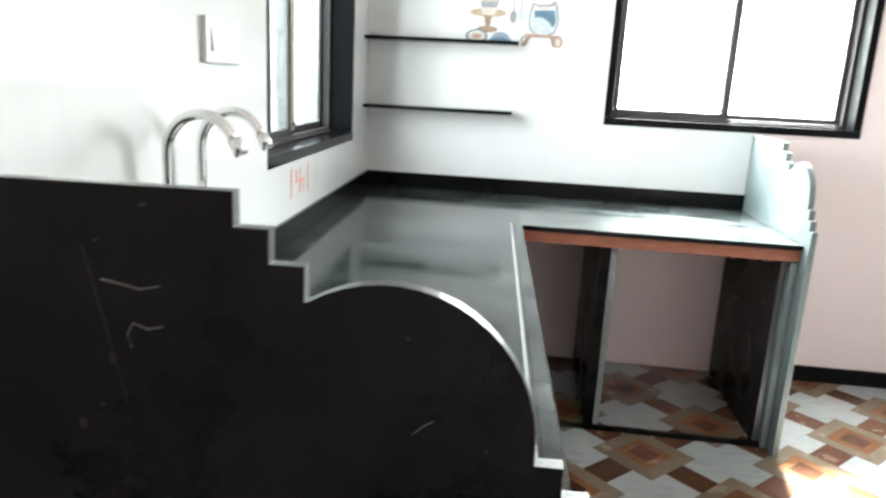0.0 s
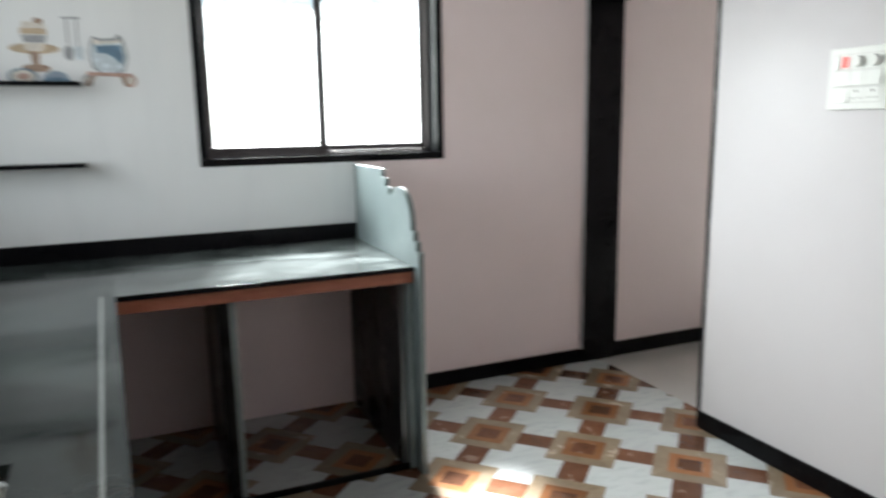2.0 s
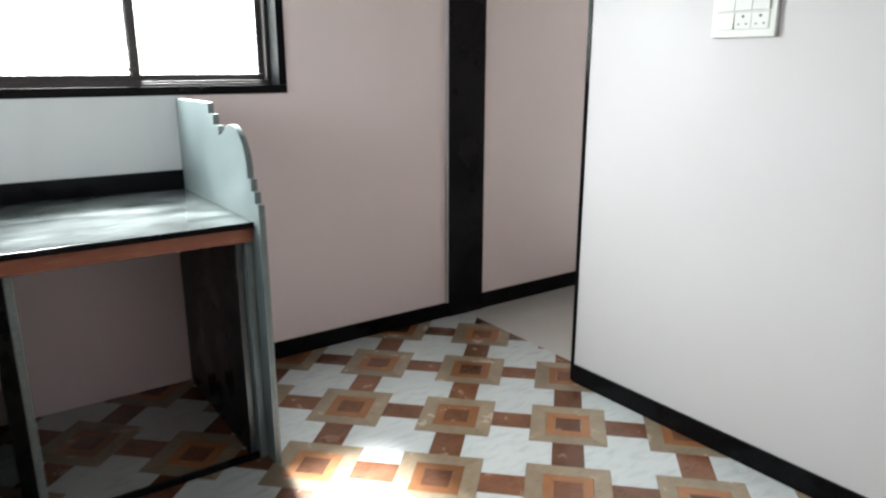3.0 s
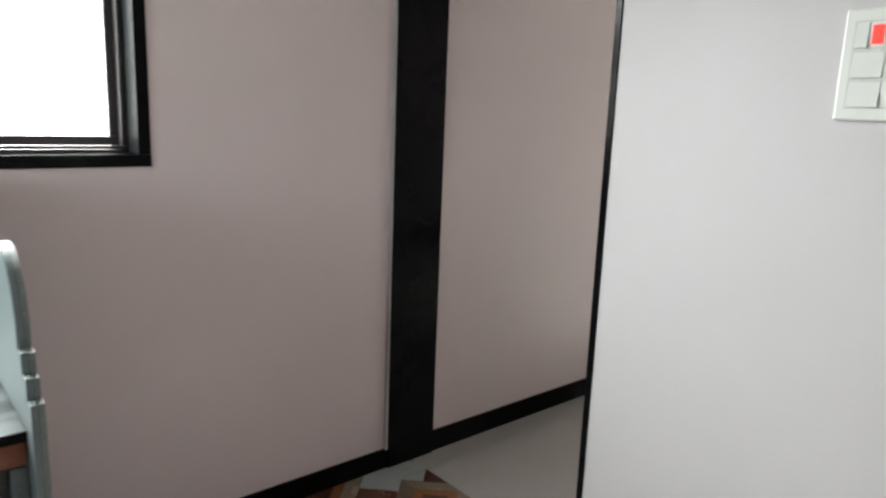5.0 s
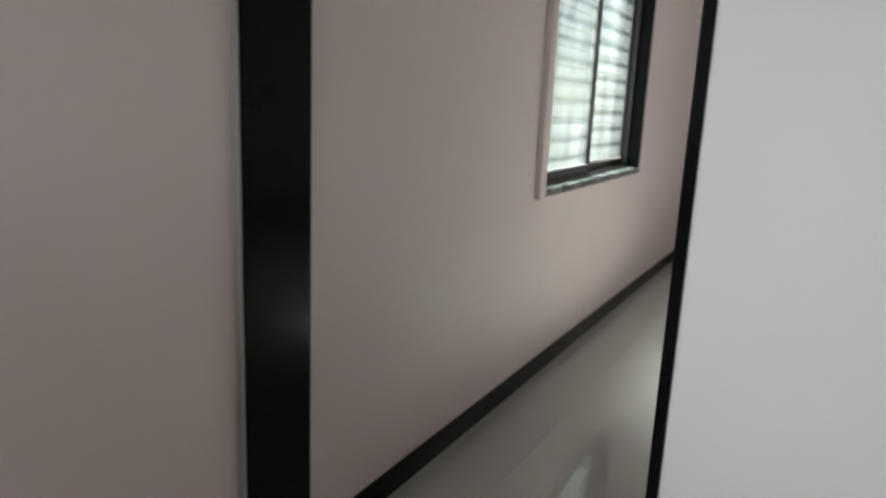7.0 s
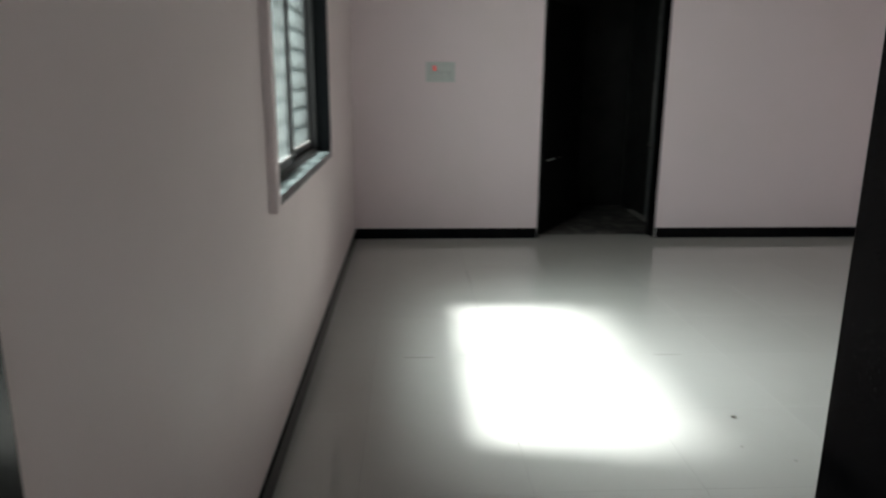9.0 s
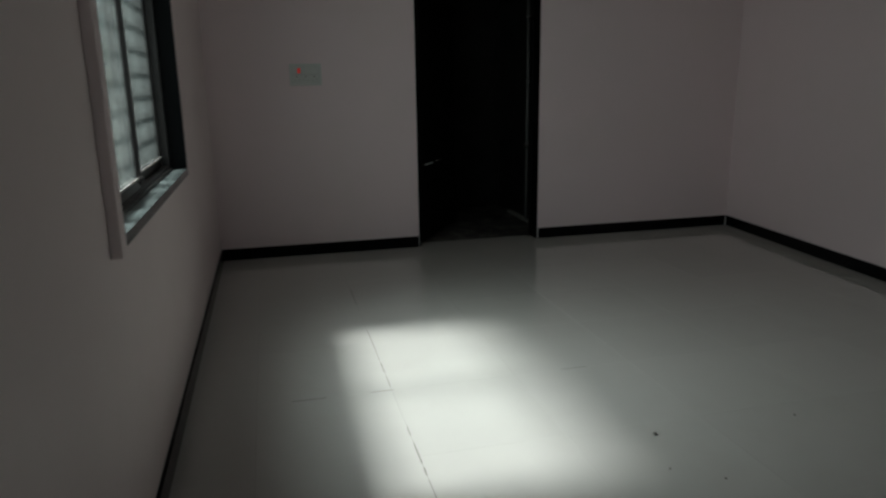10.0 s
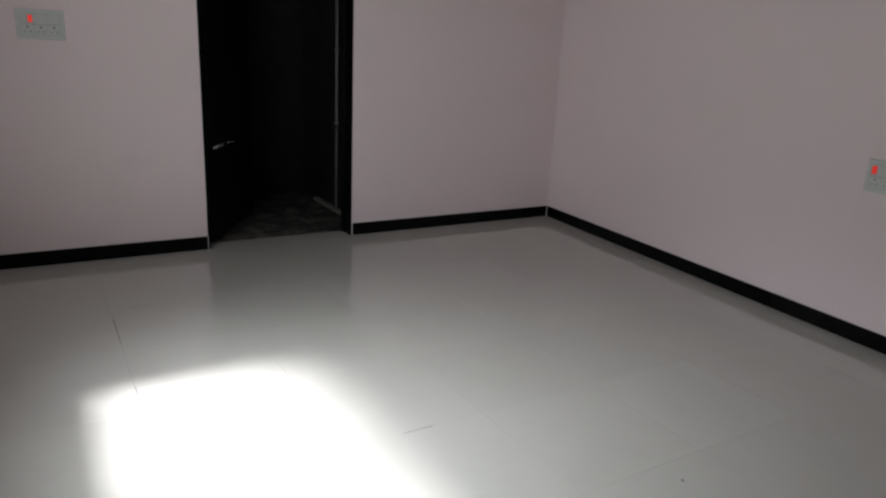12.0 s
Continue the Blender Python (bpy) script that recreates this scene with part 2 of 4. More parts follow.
def pane_material(name, tint, share, milk, cells=70.0, streak=0.35):
    """Patterned window glass: part of the light goes straight through, part is scattered; small pressed cells and soft upright streaks."""
    mat = bpy.data.materials.new(name)
    mat.use_nodes = True
    nt = mat.node_tree
    n, l = nt.nodes, nt.links
    n.remove(n["Principled BSDF"])
    geo = n.new("ShaderNodeNewGeometry")
    clear = n.new("ShaderNodeBsdfTransparent")
    haze = n.new("ShaderNodeBsdfTranslucent")
    cell = n.new("ShaderNodeTexVoronoi")
    cell.inputs["Scale"].default_value = cells
    stretch = n.new("ShaderNodeMapping")
    stretch.inputs["Scale"].default_value = (1.6, 1.6, 0.8)
    l.new(geo.outputs["Position"], stretch.inputs["Vector"])
    l.new(stretch.outputs[0], cell.inputs["Vector"])
    upright = n.new("ShaderNodeMapping")
    upright.inputs["Scale"].default_value = (4.0, 4.0, 0.6)
    l.new(geo.outputs["Position"], upright.inputs["Vector"])
    tex = n.new("ShaderNodeTexNoise")
    tex.inputs["Scale"].default_value = 1.3
    tex.inputs["Detail"].default_value = 3
    l.new(upright.outputs[0], tex.inputs["Vector"])
    dim = n.new("ShaderNodeMapRange")
    dim.inputs["From Max"].default_value = 0.7
    dim.inputs["To Min"].default_value, dim.inputs["To Max"].default_value = 1.0, 0.55
    l.new(cell.outputs["Distance"], dim.inputs["Value"])
    band = n.new("ShaderNodeMapRange")
    band.inputs["From Min"].default_value, band.inputs["From Max"].default_value = 0.38, 0.62
    band.inputs["To Min"].default_value, band.inputs["To Max"].default_value = 1.0 - streak, 1.0
    l.new(tex.outputs["Fac"], band.inputs["Value"])
    both = n.new("ShaderNodeMath")
    both.operation = "MULTIPLY"
    l.new(dim.outputs[0], both.inputs[0])
    l.new(band.outputs[0], both.inputs[1])
    for shader, level in ((clear, 1.0), (haze, milk)):
        colour = n.new("ShaderNodeMix")
        colour.data_type = "RGBA"
        colour.inputs["A"].default_value = (0, 0, 0, 1)
        colour.inputs["B"].default_value = (level * tint[0], level * tint[1], level * tint[2], 1)
        l.new(both.outputs[0], colour.inputs["Factor"])
        l.new(colour.outputs["Result"], shader.inputs["Color"])
    gloss = n.new("ShaderNodeBsdfGlossy")
    gloss.inputs["Roughness"].default_value = 0.12
    mix = n.new("ShaderNodeMixShader")
    mix.inputs[0].default_value = share
    l.new(clear.outputs[0], mix.inputs[1])
    l.new(haze.outputs[0], mix.inputs[2])
    facing = n.new("ShaderNodeLayerWeight")
    power = n.new("ShaderNodeMath")
    power.operation = "POWER"
    power.inputs[1].default_value = 5.0
    l.new(facing.outputs["Facing"], power.inputs[0])
    soften = n.new("ShaderNodeMapRange")
    soften.inputs["To Min"].default_value, soften.inputs["To Max"].default_value = 0.04, 0.45
    l.new(power.outputs[0], soften.inputs["Value"])
    top = n.new("ShaderNodeMixShader")
    l.new(soften.outputs[0], top.inputs[0])
    l.new(mix.outputs[0], top.inputs[1])
    l.new(gloss.outputs[0], top.inputs[2])
    l.new(top.outputs[0], n["Material Output"].inputs["Surface"])
    return mat


PANE = pane_material("patterned_glass", (0.95, 0.97, 0.96), 0.45, 0.62, streak=0.15)
PANE_SIDE = pane_material("streaked_patterned_glass", (0.88, 0.93, 0.92), 0.4, 0.5, streak=0.6)
PANE_GREEN = pane_material("greenish_patterned_glass", (0.71, 0.755, 0.735), 0.38, 0.23, streak=0.3)


# ---- builders ----
def box(bm, x0, x1, y0, y1, z0, z1, m=None, bevel=0.0):
    r = bmesh.ops.create_cube(bm, size=1)
    vs = r["verts"]
    for v in vs:
        v.co = Vector((x0 + (v.co.x + 0.5) * (x1 - x0), y0 + (v.co.y + 0.5) * (y1 - y0), z0 + (v.co.z + 0.5) * (z1 - z0)))
    if bevel:
        edges = list({e for v in vs for e in v.link_edges})
        made = bmesh.ops.bevel(bm, geom=edges, offset=bevel, segments=2, affect="EDGES", profile=0.6)
        vs = list({v for f in made["faces"] for v in f.verts} | {v for v in vs if v.is_valid})
    if m is not None:
        bmesh.ops.transform(bm, matrix=m, verts=[v for v in vs if v.is_valid])
    return bm


def boxed(*args, **kw):
    return box(bmesh.new(), *args, **kw)


def prism(points, d0, d1, plane="xz", bevel=0.0):
    """A flat outline pushed out in depth. plane xz: depth along y; yz: depth along x; xy: depth along z."""
    bm = bmesh.new()

    def at(p, d):
        return {"xz": (p[0], d, p[1]), "yz": (d, p[0], p[1]), "xy": (p[0], p[1], d)}[plane]

    a = [bm.verts.new(at(p, d0)) for p in points]
    b = [bm.verts.new(at(p, d1)) for p in points]
    fa, fb = bm.faces.new(a), bm.faces.new(list(reversed(b)))
    for i in range(len(points)):
        j = (i + 1) % len(points)
        bm.faces.new((a[j], a[i], b[i], b[j]))
    bmesh.ops.recalc_face_normals(bm, faces=bm.faces[:])
    if bevel:
        rim = [e for e in bm.edges if (e in fa.edges or e in fb.edges)]
        bmesh.ops.bevel(bm, geom=rim, offset=bevel, segments=2, affect="EDGES", profile=0.6)
    return bm


def tube(points, radius, sides=14, closed_ends=True):
    """A round bar along a line of points; radius a number or one per point."""
    bm = bmesh.new()
    pts = [Vector(p) for p in points]
    rings = []
    for i, p in enumerate(pts):
        d = (pts[min(i + 1, len(pts) - 1)] - pts[max(i - 1, 0)]).normalized()
        side = d.cross(Vector((0, 0, 1)))
        if side.length < 1e-3:
            side = d.cross(Vector((0, 1, 0)))
        side.normalize()
        up = side.cross(d)
        r = radius[i] if isinstance(radius, (list, tuple)) else radius
        rings.append([bm.verts.new(p + r * (math.cos(2 * math.pi * k / sides) * side + math.sin(2 * math.pi * k / sides) * up)) for k in range(sides)])
    for a, b in zip(rings, rings[1:]):
        for k in range(sides):
            f = bm.faces.new((a[k], a[(k + 1) % sides], b[(k + 1) % sides], b[k]))
            f.smooth = True
    if closed_ends:
        bm.faces.new(list(reversed(rings[0])))
        bm.faces.new(rings[-1])
    bmesh.ops.recalc_face_normals(bm, faces=bm.faces[:])
    return bm


def mesh_of(name, bm, mat):
    me = bpy.data.meshes.new(name)
    bm.to_mesh(me)
    bm.free()
    me.materials.append(mat)
    return me


def part(name, bm, mat, parent=None, label="", m=None):
    if m is not None:
        bmesh.ops.transform(bm, matrix=m, verts=bm.verts[:])
    ob = new(name, mesh_of(name, bm, mat))
    ob.parent = parent
    if label:
        ob["label"] = label
    return ob


def thing(name, label, category, m=None, group="", kind=""):
    ob = new(name)
    ob.empty_display_size = 0.1
    if m is not None:
        ob.matrix_world = m
    return tagged(ob, label, category, group, kind)


def wall_with_holes(axis_from, axis_to, y0, y1, holes, top=CEIL, foot=-0.1):
    """A wall along local x with rectangular holes (x0, x1, z0, z1), sorted along x."""
    bm = bmesh.new()
    at = axis_from
    for x0, x1, z0, z1 in holes:
        box(bm, at, x0, y0, y1, foot, top)
        if z0 > 0.01:
            box(bm, x0, x1, y0, y1, foot, z0)
        box(bm, x0, x1, y0, y1, z1, top)
        at = x1
    if axis_to > at:
        box(bm, at, axis_to, y0, y1, foot, top)
    return bm


# ---- walls, floors, ceilings ----
KW = (1.238, 2.404, 1.281, WINDOW_HEAD)      # kitchen north window opening: x, x, z, z
RW = (5.240, 7.008, 0.942, WINDOW_HEAD + 0.05)       # room window opening
LW = (-1.592, -0.400, 1.160, WINDOW_HEAD)    # west window opening, along the west wall
tagged(part("wall_north", wall_with_holes(-0.4, 10.9, 0, 0.23, [KW, RW]), PAINT), "pale pink painted wall with two window openings", "wall", kind="structure")
west = wall_with_holes(-5.0, 0.22, 0, 0.23, [LW])
tagged(part("wall_west", west, PAINT, m=WEST @ pose(0, 0, 0, 0, 0, 90)), "pale painted wall behind the sink with a window opening", "wall", kind="structure")
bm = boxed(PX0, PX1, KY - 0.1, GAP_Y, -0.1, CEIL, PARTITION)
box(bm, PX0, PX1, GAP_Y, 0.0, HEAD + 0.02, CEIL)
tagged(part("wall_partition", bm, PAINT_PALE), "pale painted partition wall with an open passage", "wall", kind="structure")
east = wall_with_holes(SY - 0.2, 0.0, 0, 0.14, [(DOOR_S, DOOR_N, 0, HEAD)])
tagged(part("wall_east", east, PAINT_MAUVE, m=Matrix.Translation((EX + 0.14, 0, 0)) @ pose(0, 0, 0, 0, 0, 90)), "pale pink painted wall with a doorway", "wall", kind="structure")
tagged(part("wall_south", boxed(-5.4, 0.2, -0.5, 0, -0.1, CEIL), PAINT_MAUVE, m=SOUTH), "pale pink painted wall", "wall", kind="structure")
tagged(part("wall_south_kitchen", boxed(-0.3, PX0, KY - 0.2, KY, -0.1, CEIL), PAINT), "pale painted kitchen end wall", "wall", kind="structure")
tagged(part("ceiling", boxed(-0.7, 10.9, KY - 0.2, 0.23, CEIL, CEIL + 0.12), CEILING), "plain white plaster ceiling", "ceiling", kind="structure")
tagged(part("ground", boxed(-150, 150, -150, 150, -0.6, -0.45), EARTH), "dry earth around the house", "ground", kind="structure")
tagged(part("plinth", boxed(-0.6, 10.8, KY - 0.2, 0.22, -0.45, -0.1), OUTSIDE_PLASTER), "rendered plinth under the house", "plinth", kind="structure")

# glazed wall tiling round the worktop
bm = wall_with_holes(0.0, 1.945, -0.006, -0.0005, [(KW[0] - 0.02, 1.945, KW[2] - 0.02, WINDOW_HEAD + 0.02)], top=2.4, foot=TOP)
tagged(part("tiling_north", bm, WALL_TILE), "white glazed tiling behind the worktop", "wall tiling", kind="structure")
bm = wall_with_holes(-3.0, -0.0, -0.006, -0.0005, [(LW[0] - 0.02, LW[1] + 0.02, LW[2] - 0.02, WINDOW_HEAD + 0.02)], top=2.4, foot=TOP)
tagged(part("tiling_west", bm, WALL_TILE, m=WEST @ pose(0, 0, 0, 0, 0, 90)), "white glazed tiling behind the sink", "wall tiling", kind="structure")

# black granite skirting
S = 0.014


def skirting(x0, x1, y0, y1, m=None):
    ob = part("baseboard", boxed(x0, x1, y0, y1, 0, SKIRT if 0 < x1 < PX1 else SKIRT_ROOM, bevel=0.002), BLACK_GRANITE, m=m)
    return tagged(ob, "polished black granite skirting", "baseboard", "skirting", "structure")


skirting(1.965, PX0 + 0.012, -S, 0)
skirting(PX1 + 0.003, EX, -S, 0)
skirting(PX0 - S, PX0, KY, GAP_Y - 0.002, PARTITION)
skirting(PX1, PX1 + S, SY, GAP_Y - 0.002, PARTITION)
skirting(EX - S, EX, DOOR_N + 0.004, -S)
skirting(EX - S, EX, SY, DOOR_S - 0.004)
skirting(-5.3, -S, 0, S, SOUTH)

# granite lining of the passage
lining = thing("passage_lining", "polished black granite lining of the open passage", "door frame", kind="structure")
part("jamb", boxed(PX0 + 0.016, PX1 + 0.002, -0.022, -0.0005, 0, HEAD, bevel=0.002), BLACK_GRANITE, lining)
part("jamb", boxed(PX0 - 0.004, PX1 + 0.004, GAP_Y, GAP_Y + 0.02, 0, HEAD, bevel=0.002), BLACK_GRANITE, lining)
part("lintel", boxed(PX0 - 0.004, PX1 + 0.004, GAP_Y, -0.0, HEAD, HEAD + 0.02, bevel=0.002), BLACK_GRANITE, lining)
part("paint_edge", boxed(PX0 + 0.006, PX0 + 0.0155, -0.018, -0.0005, SKIRT, HEAD), PAINT_PALE, lining, "pale painted edge strip")


# ---- windows ----
def window(name, m, w, h, label, pane, bars=0, plaster=False, split=0.5, mull=ALU, sill=BLACK_GRANITE, y0=0.095):
    """Local x along the wall, y outwards, z up, from the opening's lower corner on the inner face."""
    win = thing(name, label, "window", m, kind="structure")
    b = 0.024
    part("window_sill", boxed(-b, w + b, -0.009, 0.205, -b, 0.012, bevel=0.002), sill, win, "polished granite sill")
    t = 0.012
    part("reveal", boxed(w - t, w + b, -0.007, 0.205, t + 0.0005, h + b, bevel=0.002), REVEAL, win)
    part("reveal", boxed(-b, t, -0.007, 0.205, t + 0.0005, h + b, bevel=0.002), REVEAL, win)
    part("reveal", boxed(t + 0.0005, w - t - 0.0005, -0.006, 0.205, h - t, h + b, bevel=0.002), REVEAL, win)
    if plaster:
        part("plaster_band", boxed(-b - 0.07, -b - 0.001, -0.03, -0.0005, -b + 0.002, h + 0.06, bevel=0.003), PAINT, win, "raised painted plaster band")
    fr = bmesh.new()
    box(fr, 0.0125, w - 0.0125, y0, y0 + 0.07, 0.0125, 0.032, bevel=0.003)
    box(fr, 0.0125, w - 0.0125, y0, y0 + 0.07, h - 0.032, h - 0.0125, bevel=0.003)
    box(fr, 0.0125, 0.028, y0, y0 + 0.07, 0.0325, h - 0.0325, bevel=0.003)
    box(fr, w - 0.028, w - 0.0125, y0, y0 + 0.07, 0.0325, h - 0.0325, bevel=0.003)
    part("window_frame", fr, ALU, win, "dark brown aluminium frame")
    box_rail = boxed(0.03, w - 0.03, y0 - 0.012, y0 - 0.001, 0.0125, 0.022, bevel=0.002)
    part("track_rail", box_rail, ALU, win)
    cut = w * split
    foot = 0.078 if bars else 0.058
    for k, (a, e, y) in enumerate(((0.024, cut + 0.016, y0 + 0.008), (cut - 0.016, w - 0.024, y0 + 0.038))):
        sash = bmesh.new()
        box(sash, a, e, y, y + 0.022, 0.027, foot, bevel=0.002)
        box(sash, a, e, y, y + 0.022, h - 0.056, h - 0.027, bevel=0.002)
        box(sash, a, a + (0.04 if k else 0.028), y, y + 0.022, foot + 0.0005, h - 0.0565, bevel=0.002)
        box(sash, e - (0.028 if k else 0.04), e, y, y + 0.022, foot + 0.0005, h - 0.0565, bevel=0.002)
        so = part("sash", sash, ALU, win, "sliding aluminium sash")
        glass = part("pane", boxed(a + 0.02, e - 0.02, y + 0.009, y + 0.013, 0.05, h - 0.05), pane, so, "patterned translucent glass")
        glass.visible_shadow = False
        if bars:
            # Added pale strip for the sunlit glint along the sash rail.
            part("rail_glint", boxed(a + 0.03, e - 0.03, y - 0.003, y - 0.0005, foot - 0.008, foot + 0.002, bevel=0.001), FILLER_AND_GLINT, so, "pale strip for the sunlit glint on the rail")
        if k == 0:
            part("interlock", boxed(e - 0.034, e - 0.004, y - 0.008, y - 0.0005, 0.05, h - 0.05, bevel=0.002), mull, so)
            latch = boxed(e - 0.05, e - 0.02, y - 0.02, y - 0.009, 0.07, 0.084, bevel=0.003)
            part("latch", latch, ALU, so)
    for k in range(bars):
        z = 0.06 + (k + 0.5) * (h - 0.12) / bars
        part("grille_bar", tube([(0.014, y0 + 0.082, z), (w - 0.014, y0 + 0.082, z)], 0.009, 8), ALU, win)
    return win


window("window_1", pose(KW[0], 0, KW[2]), KW[1] - KW[0], KW[3] - KW[2], "sliding aluminium window with bright glass in a black granite surround", PANE)
window("window_2", WEST @ pose(0, LW[0], LW[2], 0, 0, 90), LW[1] - LW[0], LW[3] - LW[2], "sliding aluminium window in a black granite surround over the worktop", PANE_SIDE, mull=ALU_PALE)
window("window_3", pose(RW[0], 0, RW[2]), RW[1] - RW[0], RW[3] - RW[2], "barred sliding window with greenish glass and a granite sill", PANE_GREEN, bars=11, plaster=True, sill=SILL_SKY_BLOTCHED, split=0.515, y0=0.073)


# ---- worktop ----
def arc(cx, cz, rx, rz, a0, a1, n):
    return [(cx + rx * math.cos(radians(a0 + (a1 - a0) * i / n)), cz + rz * math.sin(radians(a0 + (a1 - a0) * i / n))) for i in range(n + 1)]


def panel_profile(depth, top, flat, step, drop, notch, arch_x, arch_z, fall_x, fall_z, foot):
    """Outline of a stepped end panel, from the wall outwards: flat top, three steps, an arch, three steps, a straight front."""
    pts = [(0, 0), (0, top), (flat, top)]
    x, z = flat, top
    for k in range(2):
        z -= drop
        pts.append((x, z))
        x += step
        pts.append((x, z))
    pts.append((x, notch))
    pts += [p for p in arc(arch_x, fall_z, fall_x - arch_x, arch_z - fall_z, 128, 0, 18) if p[0] > x + 0.004]
    x, z = fall_x, fall_z - 0.02
    pts.append((x, z))
    for k in range(3):
        x += foot
        pts.append((x, z))
        z -= drop
        pts.append((x, z))
    pts.append((x, 0))
    return pts


WU = 0.806                            # depth of the sink arm
NEAR = -2.905                          # near end of the sink arm
COUNTER_Y = -0.828                     # front of the short arm
PANEL_X = 1.939

worktop = thing("kitchen_worktop", "dusty grey polished granite worktop in an L shape", "worktop")
SU0, SU1, SV0, SV1 = 0.17, 0.625, -2.64, -2.095
A, B, C, D = (0.002, NEAR + 0.024), (WU, NEAR + 0.024), (WU, -0.0), (0.002, -0.0)
a, b, c, d = (SU0, SV0), (SU1, SV0), (SU1, SV1), (SU0, SV1)
bm = bmesh.new()
lower, upper = [[bm.verts.new((x, y, z)) for x, y in (A, B, C, D, a, b, c, d)] for z in (TOP - 0.02, TOP)]
for k in range(4):
    n = (k + 1) % 4
    bm.faces.new((upper[k], upper[n], upper[4 + n], upper[4 + k]))
    bm.faces.new((lower[n], lower[k], lower[4 + k], lower[4 + n]))
    bm.faces.new((lower[k], lower[n], upper[n], upper[k]))
    bm.faces.new((lower[4 + n], lower[4 + k], upper[4 + k], upper[4 + n]))
part("sink_arm_slab", bm, TOP_GRANITE, worktop, m=WEST)
part("short_arm_slab", prism([(0.80, -0.001), (0.843, COUNTER_Y), (PANEL_X - 0.001, COUNTER_Y), (PANEL_X - 0.001, -0.001)], TOP - 0.02, TOP - 0.0005, "xy", 0.001), DUSTY_TOP, worktop)
part("front_edge", boxed(WU + 0.045, PANEL_X - 0.001, COUNTER_Y - 0.003, COUNTER_Y - 0.0003, TOP - 0.02, TOP - 0.0015), BLACK_GRANITE, worktop)
part("front_nosing", boxed(WU - 0.03, WU + 0.0004, NEAR + 0.024, COUNTER_Y - 0.01, TOP - 0.0005, TOP + 0.003, WEST), TOP_GRANITE, worktop)
part("front_edge", boxed(WU + 0.0003, WU + 0.003, NEAR + 0.024, COUNTER_Y - 0.045, TOP - 0.02, TOP + 0.0015, WEST), BLACK_GRANITE, worktop)
part("joint_line", boxed(WU - 0.045, WU - 0.038, NEAR + 0.024, COUNTER_Y - 0.03, TOP - 0.001, TOP + 0.0022, WEST), JOINT, worktop, "pale filled joint line")
part("splashback", boxed(0.008, 0.024, NEAR + 0.024, -0.026, TOP + 0.0005, 0.953, WEST, bevel=0.002), BLACK_GRANITE, worktop, "black granite upstand")
part("splashback", boxed(0.01, PANEL_X - 0.002, -0.024, -0.008, TOP + 0.0005, 0.953, bevel=0.002), BLACK_GRANITE, worktop, "black granite upstand")
part("fascia", boxed(WU + 0.045, PANEL_X - 0.002, COUNTER_Y + 0.012, COUNTER_Y + 0.03, 0.807, TOP - 0.0215, bevel=0.002), TERRACOTTA, worktop, "red oxide painted fascia strip")
part("fascia", boxed(WU - 0.03, WU - 0.012, NEAR + 0.03, COUNTER_Y, 0.802, TOP - 0.0215, WEST, bevel=0.002), TERRACOTTA, worktop, "red oxide painted fascia strip")

def cut_rim(ob, axis, mat):
    """The sawn edge of a slab in its own material; axis is the slab's thin direction."""
    ob.data.materials.append(mat)
    for f in ob.data.polygons:
        if abs(f.normal[axis]) < 0.5:
            f.material_index = 1


far_profile = panel_profile(0.9, 1.245, 0.435, 0.05, 0.038, 1.135, 0.665, 1.182, 0.80, 1.035, 0.027)
end_panel = thing("granite_end_screen", "grey-green granite end panel with stepped and arched edge", "counter panel")
bm = prism([(-y, z) for y, z in far_profile], PANEL_X, PANEL_X + 0.012, "yz", 0.001)
part("slab", bm, SIDE_GRANITE, end_panel)
# Black layer added behind the slab to give its unlit outer edge.
bm = prism([(-y, z) for y, z in far_profile], PANEL_X + 0.0123, PANEL_X + 0.022, "yz", 0.001)
cut_rim(part("shade_edge_layer", bm, DULL_GRANITE, end_panel, "added black layer for the slab's unlit outer edge"), 0, CUT_EDGE)
part("edge_strip", boxed(PANEL_X - 0.028, PANEL_X - 0.001, -0.81, -0.775, 0.0, 0.801, bevel=0.002), SIDE_GRANITE, end_panel)
support = thing("end_support", "dark granite support slab under the worktop", "counter support")
part("slab", boxed(PANEL_X - 0.052, PANEL_X - 0.03, -0.775, -0.03, 0.0, TOP - 0.0215, bevel=0.002), DULL_GRANITE, support)
part("cut_edge", boxed(PANEL_X - 0.052, PANEL_X - 0.03, -0.7795, -0.7752, 0.0, 0.80), CUT_RIM, support, "sawn front edge")
middle = thing("middle_support", "dark granite support slab with a pale cut edge", "counter support")
part("slab", boxed(1.180, 1.246, -0.780, -0.03, 0.0, TOP - 0.0215, bevel=0.002), DULL_GRANITE, middle)
part("cut_edge", boxed(1.223, 1.246, -0.787, -0.7805, 0.0, 0.80), CUT_EDGE, middle, "pale rough cut edge")
rail = thing("floor_kerb", "thin black granite kerb strip on the floor", "kerb")
part("strip", boxed(0.86, PANEL_X - 0.03, -0.81, -0.792, 0.0, 0.022, bevel=0.002), DULL_GRANITE, rail)
corner = thing("corner_support", "dark granite support slab in the counter corner", "counter support")
part("slab", boxed(WU - 0.06, WU - 0.038, -1.62, -0.03, 0.0, TOP - 0.0215, WEST, bevel=0.002), DULL_GRANITE, corner)
second = thing("sink_support", "dark granite support slab beside the sink", "counter support")
part("slab", boxed(0.03, WU - 0.04, -1.68, -1.656, 0.0, TOP - 0.0215, WEST, bevel=0.002), DULL_GRANITE, second)

